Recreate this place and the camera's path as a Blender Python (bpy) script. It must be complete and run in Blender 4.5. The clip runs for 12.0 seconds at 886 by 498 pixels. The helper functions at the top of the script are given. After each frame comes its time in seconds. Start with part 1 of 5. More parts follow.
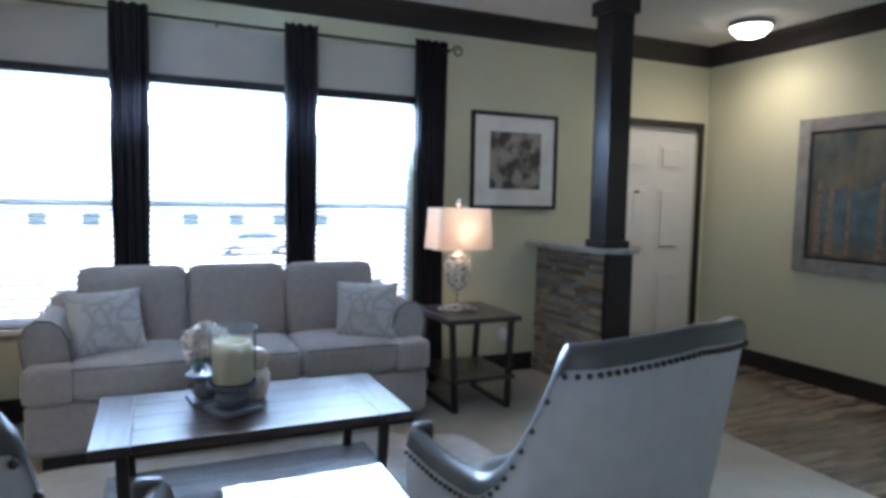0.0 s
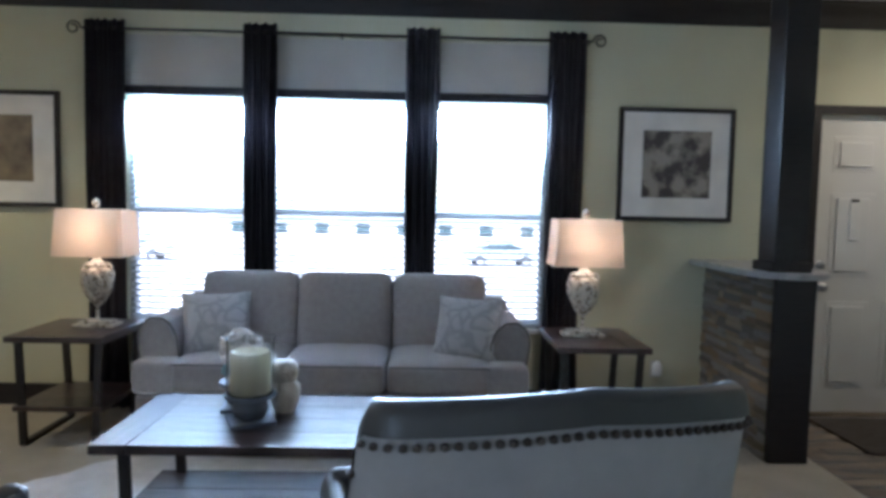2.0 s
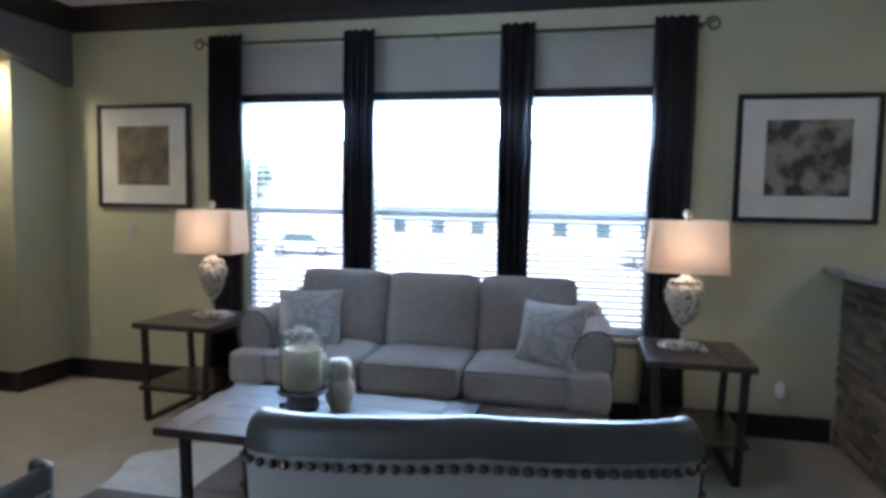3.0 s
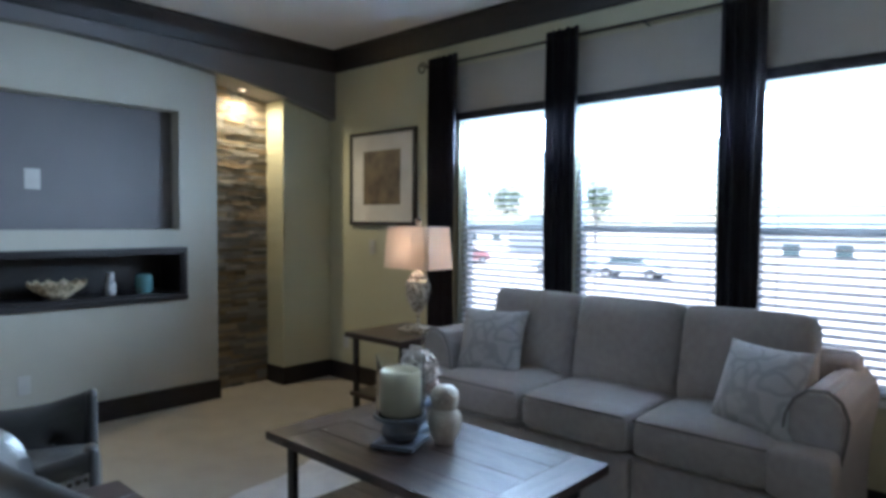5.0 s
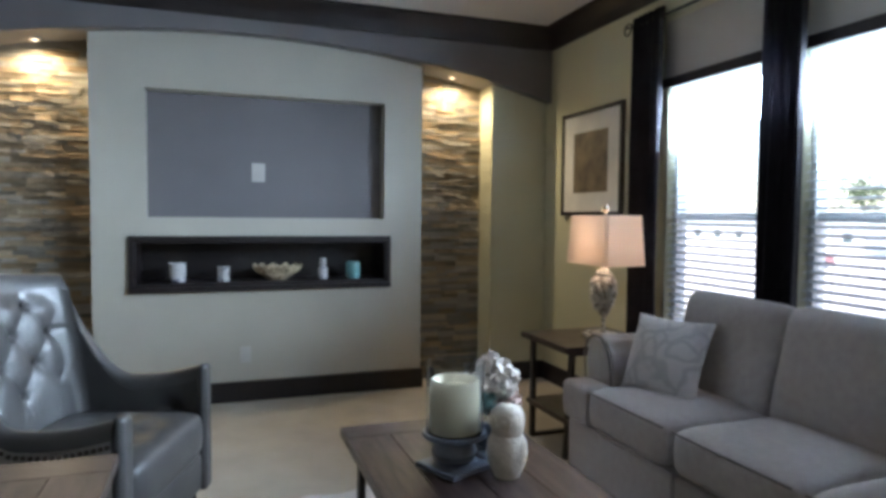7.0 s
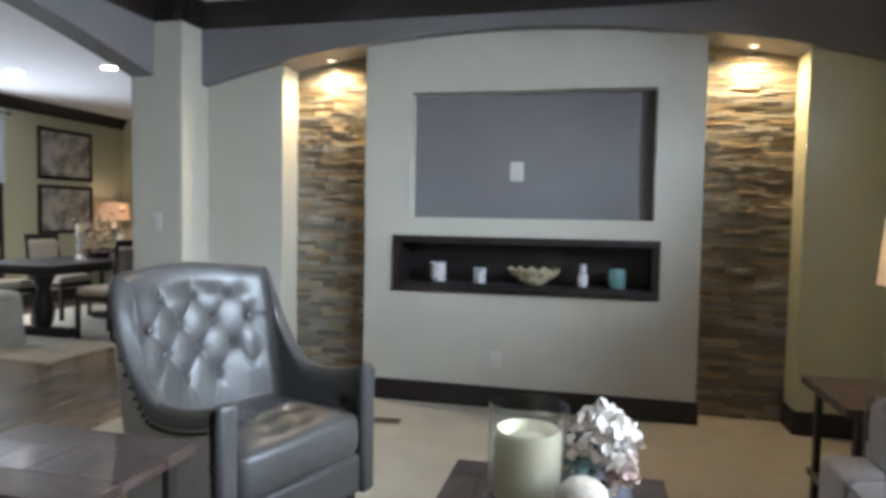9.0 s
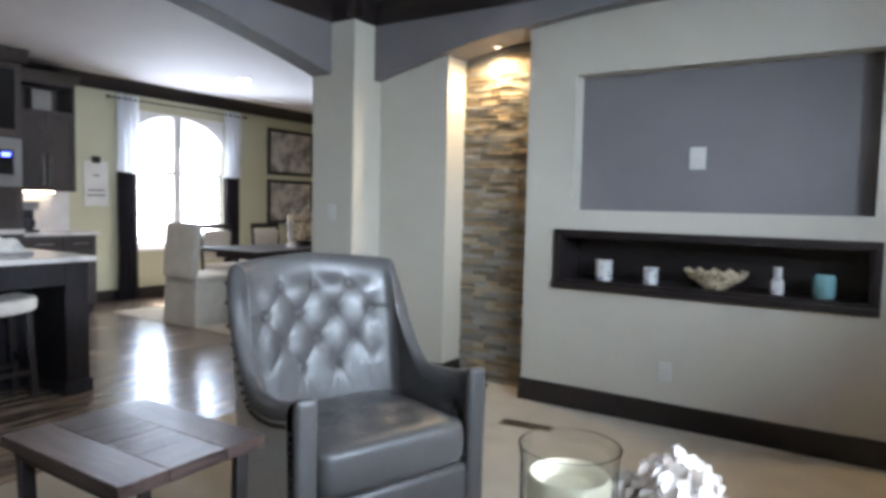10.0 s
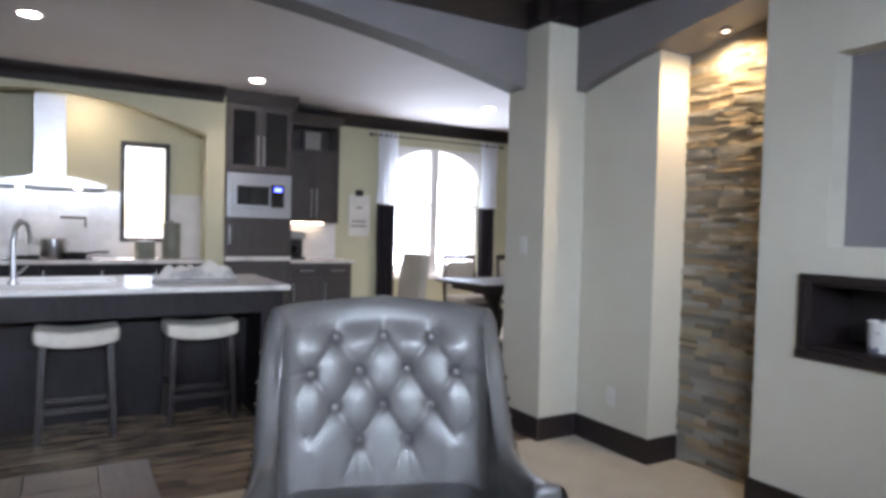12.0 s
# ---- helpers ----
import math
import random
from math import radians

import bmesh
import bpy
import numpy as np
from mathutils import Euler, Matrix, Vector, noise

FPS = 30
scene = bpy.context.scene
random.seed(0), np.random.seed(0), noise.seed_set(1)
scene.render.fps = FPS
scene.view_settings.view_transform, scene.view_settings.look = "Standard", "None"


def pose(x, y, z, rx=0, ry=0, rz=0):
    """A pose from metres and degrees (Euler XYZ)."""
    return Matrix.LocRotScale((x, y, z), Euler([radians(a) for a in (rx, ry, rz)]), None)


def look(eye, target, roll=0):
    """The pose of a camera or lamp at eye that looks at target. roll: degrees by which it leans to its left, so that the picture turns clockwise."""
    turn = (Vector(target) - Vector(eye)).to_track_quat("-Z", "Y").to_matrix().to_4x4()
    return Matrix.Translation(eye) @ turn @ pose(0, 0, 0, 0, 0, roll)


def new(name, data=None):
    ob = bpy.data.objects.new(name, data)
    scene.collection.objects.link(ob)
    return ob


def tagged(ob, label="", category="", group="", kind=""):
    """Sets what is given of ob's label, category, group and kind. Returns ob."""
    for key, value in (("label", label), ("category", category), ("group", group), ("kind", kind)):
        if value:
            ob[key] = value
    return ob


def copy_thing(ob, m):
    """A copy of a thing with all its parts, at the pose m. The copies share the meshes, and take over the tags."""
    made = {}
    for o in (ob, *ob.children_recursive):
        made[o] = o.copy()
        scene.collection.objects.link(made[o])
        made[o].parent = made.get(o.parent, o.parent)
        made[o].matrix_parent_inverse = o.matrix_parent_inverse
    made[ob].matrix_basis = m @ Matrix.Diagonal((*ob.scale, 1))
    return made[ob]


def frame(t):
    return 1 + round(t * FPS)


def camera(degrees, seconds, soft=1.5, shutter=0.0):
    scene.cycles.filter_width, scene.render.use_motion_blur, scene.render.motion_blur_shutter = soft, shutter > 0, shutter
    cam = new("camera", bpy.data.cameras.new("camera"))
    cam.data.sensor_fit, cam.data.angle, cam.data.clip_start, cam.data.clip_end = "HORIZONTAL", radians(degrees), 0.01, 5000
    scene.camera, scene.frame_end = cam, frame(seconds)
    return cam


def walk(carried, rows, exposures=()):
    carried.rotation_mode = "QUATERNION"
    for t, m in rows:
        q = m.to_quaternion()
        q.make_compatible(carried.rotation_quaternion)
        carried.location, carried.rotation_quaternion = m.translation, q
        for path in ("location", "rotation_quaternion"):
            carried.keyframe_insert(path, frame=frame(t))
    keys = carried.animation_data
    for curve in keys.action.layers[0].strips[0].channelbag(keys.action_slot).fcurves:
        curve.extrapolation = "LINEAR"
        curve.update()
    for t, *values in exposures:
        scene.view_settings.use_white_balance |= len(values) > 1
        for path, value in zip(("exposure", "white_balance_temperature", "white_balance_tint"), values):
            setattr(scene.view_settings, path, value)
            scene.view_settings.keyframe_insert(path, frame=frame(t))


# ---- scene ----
cam = camera(69.0, 12.0, 3.6, 0.3)
PATH = [
    (0, (0.676, 0.65, 1.381), (1.494, 2.468, 1.224), 1.1),
    (0.5, (0.922, 0.681, 1.373), (1.565, 2.568, 1.218), 1.2),
    (1, (1.176, 0.731, 1.384), (1.629, 2.672, 1.215), 1.3),
    (1.5, (1.396, 0.761, 1.384), (1.661, 2.737, 1.227), 1.2),
    (2, (1.628, 0.805, 1.374), (1.68, 2.8, 1.242), 1.2),
    (2.5, (1.859, 0.852, 1.384), (1.667, 2.838, 1.246), 1.1),
    (3, (2.058, 0.932, 1.39), (1.617, 2.877, 1.246), 1.0),
    (5, (2.676, 1.645, 1.352), (1.325, 3.116, 1.266), 0.4),
    (5.5, (2.763, 1.883, 1.35), (1.235, 3.171, 1.271), 0.4),
    (6, (2.803, 2.091, 1.359), (1.136, 3.192, 1.265), 0.3),
    (6.5, (2.822, 2.349, 1.323), (1.031, 3.234, 1.22), 0.4),
    (8.5, (2.548, 3.231, 1.282), (0.553, 3.12, 1.196), 0.9),
    (9, (2.427, 3.433, 1.283), (0.484, 2.969, 1.184), 1.0),
    (9.5, (2.232, 3.562, 1.263), (0.397, 2.775, 1.15), 1.2),
    (10, (2.057, 3.714, 1.285), (0.38, 2.633, 1.152), 1.3),
    (10.5, (1.836, 3.787, 1.292), (0.326, 2.481, 1.172), 1.4),
    (11, (1.585, 3.815, 1.296), (0.233, 2.342, 1.21), 1.5),
    (11.5, (1.293, 3.811, 1.301), (0.109, 2.2, 1.238), 1.5),
    (12, (1.025, 3.769, 1.311), (0.022, 2.04, 1.249), 1.5),
]
EXPOSURES = [(0.0, 2.68, 5550, 14), (2.5, 2.35, 5550, 13), (5.0, 1.92, 5700, 12), (6.5, 2.0, 6050, 15), (8.5, 2.36, 6850, 16), (10.5, 2.38, 6750, 21), (12.0, 2.25, 6880, 24)]
walk(cam, [(t, look(eye, target, roll)) for t, eye, target, roll in PATH], EXPOSURES)

# ---- light ----
WORLD = bpy.data.worlds.new("world")
scene.world = WORLD
WORLD.use_nodes = True
_sky = WORLD.node_tree.nodes.new("ShaderNodeTexSky")
_sky.sky_type, _sky.sun_disc = "NISHITA", False
_sky.sun_elevation, _sky.sun_rotation = radians(52), radians(150)
WORLD.node_tree.links.new(_sky.outputs[0], WORLD.node_tree.nodes["Background"].inputs[0])
WORLD.node_tree.nodes["Background"].inputs[1].default_value = 0.13
sun = new("sun", bpy.data.lights.new("sun", "SUN"))
sun.data.energy, sun.data.angle, sun.data.color = 3.4, radians(0.6), (1.0, 0.95, 0.88)
sun.matrix_world = look((-3, -6, 12), (-1.5, 0, 0))


def lamp(name, kind, at, watts, colour, size=0.05, aim=None, spot=100):
    ob = new(name, bpy.data.lights.new(name, kind))
    ob.data.energy, ob.data.color = watts, colour
    if kind == "AREA":
        ob.data.shape, ob.data.size = "DISK", size
    else:
        ob.data.shadow_soft_size = size
    if kind == "SPOT":
        ob.data.spot_size, ob.data.spot_blend = radians(spot), 0.8
    ob.matrix_world = look(at, aim) if aim else pose(*at)
    return ob


def window_light(x, y, z, w, h, aim, watts):
    """The sky's light in a window's opening."""
    ob = new("window_daylight", bpy.data.lights.new("window_daylight", "AREA"))
    ob.data.shape, ob.data.size, ob.data.size_y = "RECTANGLE", w, h
    ob.data.energy, ob.data.color = watts, (0.62, 0.82, 1.0)
    ob.matrix_world = look((x, y, z), (x, y + aim, z))


for wx, ww in ((0.075, 0.80), (1.065, 0.88), (2.02, 0.74)):
    window_light(wx, 5.235, 1.93, ww, 0.22, -1, 24)
for wx in (-3.76, -3.02):
    window_light(wx, -4.24, 1.40, 0.5, 1.2, 1, 8)
WARM = (1.0, 0.78, 0.5)
# ---- materials ----


def mat(name, colour, rough=0.6, metal=0.0, colour2=None, scale=6.0, stretch=(1, 1, 1), bump=0.0, bump_scale=60.0,
        vary=0.0, coat=0.0, sheen=0.0, contrast=(0.35, 0.7), emit=0.0, detail=5.0, spread=0.0):
    """A procedural surface: two colours mixed by noise, fine bump, roughness wear, a shade per object."""
    m = bpy.data.materials.new(name)
    m.use_nodes = True
    n, l = m.node_tree.nodes, m.node_tree.links
    p = n["Principled BSDF"]
    p.inputs["Roughness"].default_value, p.inputs["Metallic"].default_value = rough, metal
    p.inputs["Coat Weight"].default_value, p.inputs["Sheen Weight"].default_value = coat, sheen
    p.inputs["Coat Roughness"].default_value = 0.15
    co = n.new("ShaderNodeTexCoord")
    mp = n.new("ShaderNodeMapping")
    mp.inputs["Scale"].default_value = stretch
    l.new(co.outputs["Object"], mp.inputs["Vector"])
    vec = mp.outputs["Vector"]
    info = n.new("ShaderNodeObjectInfo")
    if vary or spread:
        add = n.new("ShaderNodeVectorMath")
        add.operation = "ADD"
        sc = n.new("ShaderNodeMath")
        sc.operation, sc.inputs[1].default_value = "MULTIPLY", 37.0
        l.new(info.outputs["Random"], sc.inputs[0])
        l.new(vec, add.inputs[0])
        l.new(sc.outputs[0], add.inputs[1])
        vec = add.outputs[0]
    nz = n.new("ShaderNodeTexNoise")
    nz.inputs["Scale"].default_value, nz.inputs["Detail"].default_value = scale, detail
    l.new(vec, nz.inputs["Vector"])
    ramp = n.new("ShaderNodeValToRGB")
    ramp.color_ramp.elements[0].position, ramp.color_ramp.elements[1].position = contrast
    c2 = colour2 or tuple(c * 0.86 for c in colour)
    ramp.color_ramp.elements[0].color, ramp.color_ramp.elements[1].color = (*colour, 1), (*c2, 1)
    l.new(nz.outputs["Fac"], ramp.inputs["Fac"])
    out = ramp.outputs["Color"]
    if vary:
        hsv = n.new("ShaderNodeHueSaturation")
        mr = n.new("ShaderNodeMapRange")
        mr.inputs["To Min"].default_value, mr.inputs["To Max"].default_value = 1 - vary, 1 + vary
        l.new(info.outputs["Random"], mr.inputs["Value"])
        l.new(mr.outputs[0], hsv.inputs["Value"])
        l.new(out, hsv.inputs["Color"])
        out = hsv.outputs["Color"]
    l.new(out, p.inputs["Base Color"])
    rr = n.new("ShaderNodeMapRange")
    rr.inputs["To Min"].default_value, rr.inputs["To Max"].default_value = max(0.02, rough * 0.85), min(1, rough * 1.15)
    l.new(nz.outputs["Fac"], rr.inputs["Value"])
    l.new(rr.outputs[0], p.inputs["Roughness"])
    if bump:
        fine = n.new("ShaderNodeTexNoise")
        fine.inputs["Scale"].default_value, fine.inputs["Detail"].default_value = bump_scale, 4
        l.new(vec, fine.inputs["Vector"])
        bm_ = n.new("ShaderNodeBump")
        bm_.inputs["Strength"].default_value, bm_.inputs["Distance"].default_value = bump, 0.01
        l.new(fine.outputs["Fac"], bm_.inputs["Height"])
        l.new(bm_.outputs["Normal"], p.inputs["Normal"])
    if emit:
        l.new(out, p.inputs["Emission Color"])
        p.inputs["Emission Strength"].default_value = emit
    return m


def glow(name, colour, strength):
    m = bpy.data.materials.new(name)
    m.use_nodes = True
    p = m.node_tree.nodes["Principled BSDF"]
    p.inputs["Base Color"].default_value = (*colour, 1)
    p.inputs["Emission Color"].default_value = (*colour, 1)
    p.inputs["Emission Strength"].default_value = strength
    return m


def clear(name, tint=(1, 1, 1), rough=0.0):
    m = bpy.data.materials.new(name)
    m.use_nodes = True
    p = m.node_tree.nodes["Principled BSDF"]
    p.inputs["Base Color"].default_value = (*tint, 1)
    p.inputs["Transmission Weight"].default_value, p.inputs["Roughness"].default_value = 1.0, rough
    p.inputs["IOR"].default_value = 1.45
    return m


def cloth_glow(name, colour, through_colour, weight=0.5):
    """Thin cloth that lets light through."""
    m = bpy.data.materials.new(name)
    m.use_nodes = True
    n, l = m.node_tree.nodes, m.node_tree.links
    p = n["Principled BSDF"]
    p.inputs["Base Color"].default_value, p.inputs["Roughness"].default_value = (*colour, 1), 0.9
    t = n.new("ShaderNodeBsdfTranslucent")
    t.inputs["Color"].default_value = (*through_colour, 1)
    mix = n.new("ShaderNodeMixShader")
    mix.inputs[0].default_value = weight
    l.new(p.outputs[0], mix.inputs[1])
    l.new(t.outputs[0], mix.inputs[2])
    l.new(mix.outputs[0], n["Material Output"].inputs["Surface"])
    return m


WALL = mat("wall_paint", (0.53, 0.51, 0.36), 0.6, colour2=(0.50, 0.48, 0.335), scale=1.2, bump=0.08, bump_scale=120)
WALL_LIGHT = mat("media_paint", (0.47, 0.45, 0.385), 0.6, colour2=(0.445, 0.425, 0.36), scale=1.1, bump=0.08, bump_scale=120)
GREY = mat("grey_paint", (0.16, 0.152, 0.158), 0.65, colour2=(0.15, 0.143, 0.148), scale=1.4, bump=0.06, bump_scale=120)
PANEL = mat("panel_paint", (0.46, 0.43, 0.38), 0.7, scale=2, bump=0.05, bump_scale=100)
CEIL = mat("ceiling_paint", (0.72, 0.71, 0.73), 0.8, colour2=(0.69, 0.68, 0.70), scale=2, bump=0.25, bump_scale=70)
DARK = mat("espresso_wood", (0.016, 0.0105, 0.011), 0.45, colour2=(0.010, 0.007, 0.008), scale=8, stretch=(1, 1, 8), bump=0.05, bump_scale=60)
CARPET = mat("carpet_pile", (0.46, 0.40, 0.30), 0.97, colour2=(0.39, 0.335, 0.245), scale=5, bump=0.9, bump_scale=260, sheen=0.3)
VINYL = mat("vinyl_plank", (0.30, 0.235, 0.175), 0.24, colour2=(0.085, 0.066, 0.055), scale=3.2, stretch=(1, 5, 1), bump=0.1, bump_scale=40,
            vary=0.28, contrast=(0.32, 0.68), coat=0.5)
STONE = mat("ledger_stone", (0.44, 0.35, 0.23), 0.85, colour2=(0.20, 0.165, 0.13), scale=14, bump=0.9, bump_scale=70, vary=0.45, contrast=(0.3, 0.75))
STONE_GREY = mat("ledger_stone_grey", (0.36, 0.33, 0.28), 0.85, colour2=(0.17, 0.155, 0.135), scale=18, bump=0.9, bump_scale=60, vary=0.4, contrast=(0.3, 0.75))
STONE_RUST = mat("ledger_stone_rust", (0.40, 0.29, 0.17), 0.85, colour2=(0.21, 0.165, 0.115), scale=16, bump=0.9, bump_scale=60, vary=0.4, contrast=(0.3, 0.75))
GROUT = mat("stone_backing", (0.07, 0.06, 0.05), 0.9)
MARBLE = mat("laminate_top", (0.62, 0.60, 0.58), 0.22, colour2=(0.33, 0.32, 0.32), scale=7, contrast=(0.5, 0.8), bump=0.02)
SLAB = mat("stone_cap", (0.42, 0.41, 0.40), 0.3, colour2=(0.28, 0.27, 0.265), scale=16, contrast=(0.4, 0.7))
SOFA = mat("sofa_linen", (0.37, 0.325, 0.305), 0.92, colour2=(0.325, 0.285, 0.268), scale=30, bump=0.5, bump_scale=500, sheen=0.25)
SEAM = mat("sofa_piping", (0.20, 0.18, 0.17), 0.9, bump=0.3, bump_scale=400)
PILLOW = mat("pillow_print", (0.44, 0.42, 0.41), 0.9, colour2=(0.33, 0.315, 0.31), scale=10, contrast=(0.42, 0.58), bump=0.4, bump_scale=300, detail=0.5, sheen=0.2)
LEATHER = mat("grey_leather", (0.070, 0.067, 0.066), 0.41, colour2=(0.055, 0.053, 0.052), scale=5, bump=0.1, bump_scale=260, coat=0.06, contrast=(0.2, 0.9))
_n, _l = PILLOW.node_tree.nodes, PILLOW.node_tree.links
_warp = _n.new("ShaderNodeTexNoise")
_warp.inputs["Scale"].default_value = 5.0
_mixv = _n.new("ShaderNodeMix")
_mixv.data_type, _mixv.inputs[0].default_value = "VECTOR", 0.3
_cell = _n.new("ShaderNodeTexVoronoi")
_cell.feature, _cell.inputs["Scale"].default_value, _cell.inputs["Randomness"].default_value = "DISTANCE_TO_EDGE", 9.0, 0.7
_band = _n.new("ShaderNodeValToRGB")
_band.color_ramp.elements[0].position, _band.color_ramp.elements[1].position = 0.03, 0.12
_band.color_ramp.elements[0].color, _band.color_ramp.elements[1].color = (0.37, 0.35, 0.345, 1), (0.48, 0.46, 0.445, 1)
_l.new(_n["Texture Coordinate"].outputs["Object"], _warp.inputs["Vector"])
_l.new(_n["Texture Coordinate"].outputs["Object"], _mixv.inputs[4])
_l.new(_warp.outputs["Color"], _mixv.inputs[5])
_l.new(_mixv.outputs[1], _cell.inputs["Vector"])
_l.new(_cell.outputs["Distance"], _band.inputs["Fac"])
_l.new(_band.outputs["Color"], _n["Principled BSDF"].inputs["Base Color"])
FABRIC = mat("chair_back_linen", (0.45, 0.435, 0.43), 0.9, colour2=(0.41, 0.395, 0.39), scale=18, bump=0.35, bump_scale=420, sheen=0.2)
NAIL = mat("nailhead_metal", (0.10, 0.085, 0.075), 0.35, metal=1.0)
TABLE = mat("rustic_table_wood", (0.070, 0.044, 0.038), 0.3, colour2=(0.018, 0.011, 0.010), scale=5, stretch=(1, 9, 9), coat=0.22, bump=0.2, bump_scale=30, vary=0.2)
TABLE_Y = mat("rustic_table_wood_cross", (0.062, 0.038, 0.032), 0.3, colour2=(0.03, 0.018, 0.016), scale=5, stretch=(9, 1, 9), coat=0.22, bump=0.2, bump_scale=30, vary=0.2)
METAL = mat("gunmetal", (0.055, 0.048, 0.047), 0.42, metal=0.7, colour2=(0.04, 0.036, 0.035), scale=12)
CURTAIN = mat("curtain_cloth", (0.024, 0.019, 0.028), 0.85, colour2=(0.018, 0.014, 0.022), scale=20, stretch=(6, 6, 1), bump=0.3, bump_scale=300, sheen=0.15)
WHITE = mat("white_paint", (0.74, 0.73, 0.72), 0.4, colour2=(0.70, 0.69, 0.68), scale=3)
DOORM = mat("door_paint", (0.66, 0.64, 0.60), 0.4, colour2=(0.63, 0.61, 0.57), scale=2, bump=0.03, bump_scale=90)

GLASS = clear("window_glass")
CLEAR = clear("hurricane_glass", (0.96, 0.98, 0.98))
SHADE = cloth_glow("shade_linen", (0.72, 0.66, 0.58), (0.85, 0.72, 0.60), 0.45)
BLIND = cloth_glow("blind_slat", (0.80, 0.81, 0.82), (0.85, 0.88, 0.9), 0.4)
SHEER = cloth_glow("white_sheer", (0.85, 0.86, 0.88), (0.9, 0.92, 0.96), 0.55)
CARVED = mat("carved_resin", (0.62, 0.57, 0.48), 0.6, colour2=(0.20, 0.155, 0.11), scale=34, contrast=(0.50, 0.62), bump=1.0, bump_scale=45)
WAX = mat("candle_wax", (0.80, 0.72, 0.52), 0.5, colour2=(0.76, 0.67, 0.46), scale=4)
BLUEWOOD = mat("blue_grey_wood", (0.16, 0.18, 0.22), 0.55, colour2=(0.10, 0.115, 0.145), scale=9, bump=0.3, bump_scale=50)
PETAL = mat("petal", (0.82, 0.76, 0.70), 0.8, colour2=(0.74, 0.66, 0.60), scale=20, sheen=0.2)
OWL = mat("owl_ceramic", (0.64, 0.56, 0.46), 0.45, colour2=(0.48, 0.40, 0.32), scale=26, bump=0.5, bump_scale=90)
MATBOARD = mat("mat_board", (0.72, 0.70, 0.66), 0.85, bump=0.03, bump_scale=300)
PRINT_A = mat("sepia_print", (0.22, 0.17, 0.11), 0.5, colour2=(0.06, 0.045, 0.035), scale=7, contrast=(0.3, 0.7), detail=3)
PRINT_B = mat("grey_print", (0.30, 0.27, 0.23), 0.5, colour2=(0.06, 0.05, 0.05), scale=8, contrast=(0.42, 0.58), detail=3)
PRINT_C = mat("forest_print", (0.17, 0.14, 0.09), 0.5, colour2=(0.03, 0.055, 0.065), scale=5, stretch=(1, 3, 0.6), contrast=(0.3, 0.7), detail=4)
PRINT_D = mat("dining_print", (0.55, 0.51, 0.46), 0.5, colour2=(0.20, 0.18, 0.17), scale=5, contrast=(0.4, 0.65), detail=2)
SILVERWOOD = mat("silver_frame", (0.25, 0.24, 0.23), 0.45, colour2=(0.18, 0.17, 0.165), scale=14, bump=0.2)
CERAMIC = mat("white_ceramic", (0.66, 0.65, 0.64), 0.35, colour2=(0.20, 0.21, 0.26), scale=30, contrast=(0.56, 0.62))
TEAL = mat("teal_glass_candle", (0.16, 0.36, 0.37), 0.25, colour2=(0.25, 0.22, 0.15), scale=9, contrast=(0.55, 0.8))
SHELLM = mat("striped_shell", (0.62, 0.52, 0.36), 0.6, colour2=(0.22, 0.17, 0.11), scale=40, contrast=(0.45, 0.6))
RUG = mat("white_shag", (0.68, 0.66, 0.64), 0.95, colour2=(0.56, 0.54, 0.52), scale=14, bump=1.0, bump_scale=130, sheen=0.4)
CAB = mat("cabinet_stain", (0.062, 0.052, 0.050), 0.38, colour2=(0.042, 0.035, 0.034), scale=6, stretch=(8, 8, 1), bump=0.1, bump_scale=50)
ISLAND = mat("island_stain", (0.013, 0.011, 0.013), 0.6, colour2=(0.009, 0.008, 0.010), scale=6, stretch=(8, 8, 1), bump=0.08, bump_scale=50)
ISLAND.node_tree.nodes["Principled BSDF"].inputs["Specular IOR Level"].default_value = 0.2
STEEL = mat("stainless", (0.42, 0.42, 0.43), 0.36, metal=1.0, colour2=(0.48, 0.48, 0.49), scale=10, stretch=(1, 1, 12))
BLACKG = mat("black_glass", (0.012, 0.012, 0.014), 0.08)
TILE = mat("white_tile", (0.66, 0.66, 0.66), 0.15, colour2=(0.58, 0.58, 0.59), scale=6, vary=0.06)
CUSHION = mat("stool_linen", (0.52, 0.48, 0.42), 0.9, colour2=(0.47, 0.43, 0.38), scale=20, bump=0.4, bump_scale=400)
SLIP = mat("slipcover_linen", (0.46, 0.43, 0.37), 0.95, colour2=(0.40, 0.375, 0.32), scale=8, bump=0.3, bump_scale=200)
TOWEL = mat("towel_cotton", (0.60, 0.58, 0.54), 0.95, colour2=(0.36, 0.35, 0.34), scale=9, contrast=(0.5, 0.6), bump=0.6, bump_scale=160)
CANISTER = mat("green_canister", (0.16, 0.17, 0.14), 0.5, colour2=(0.10, 0.11, 0.09), scale=8, bump=0.2)
CONCRETE = mat("concrete_lot", (0.55, 0.54, 0.52), 0.9, colour2=(0.47, 0.46, 0.44), scale=0.6, bump=0.3, bump_scale=8)
SIDING = mat("pale_siding", (0.62, 0.63, 0.62), 0.7, colour2=(0.56, 0.57, 0.57), scale=0.8)
ROOFM = mat("teal_roof", (0.38, 0.46, 0.45), 0.6, colour2=(0.33, 0.41, 0.40), scale=1.5)
PANE = mat("far_pane", (0.05, 0.085, 0.095), 0.15)
CARPAINT = mat("car_paint", (0.55, 0.60, 0.62), 0.25, coat=0.6, vary=0.4)
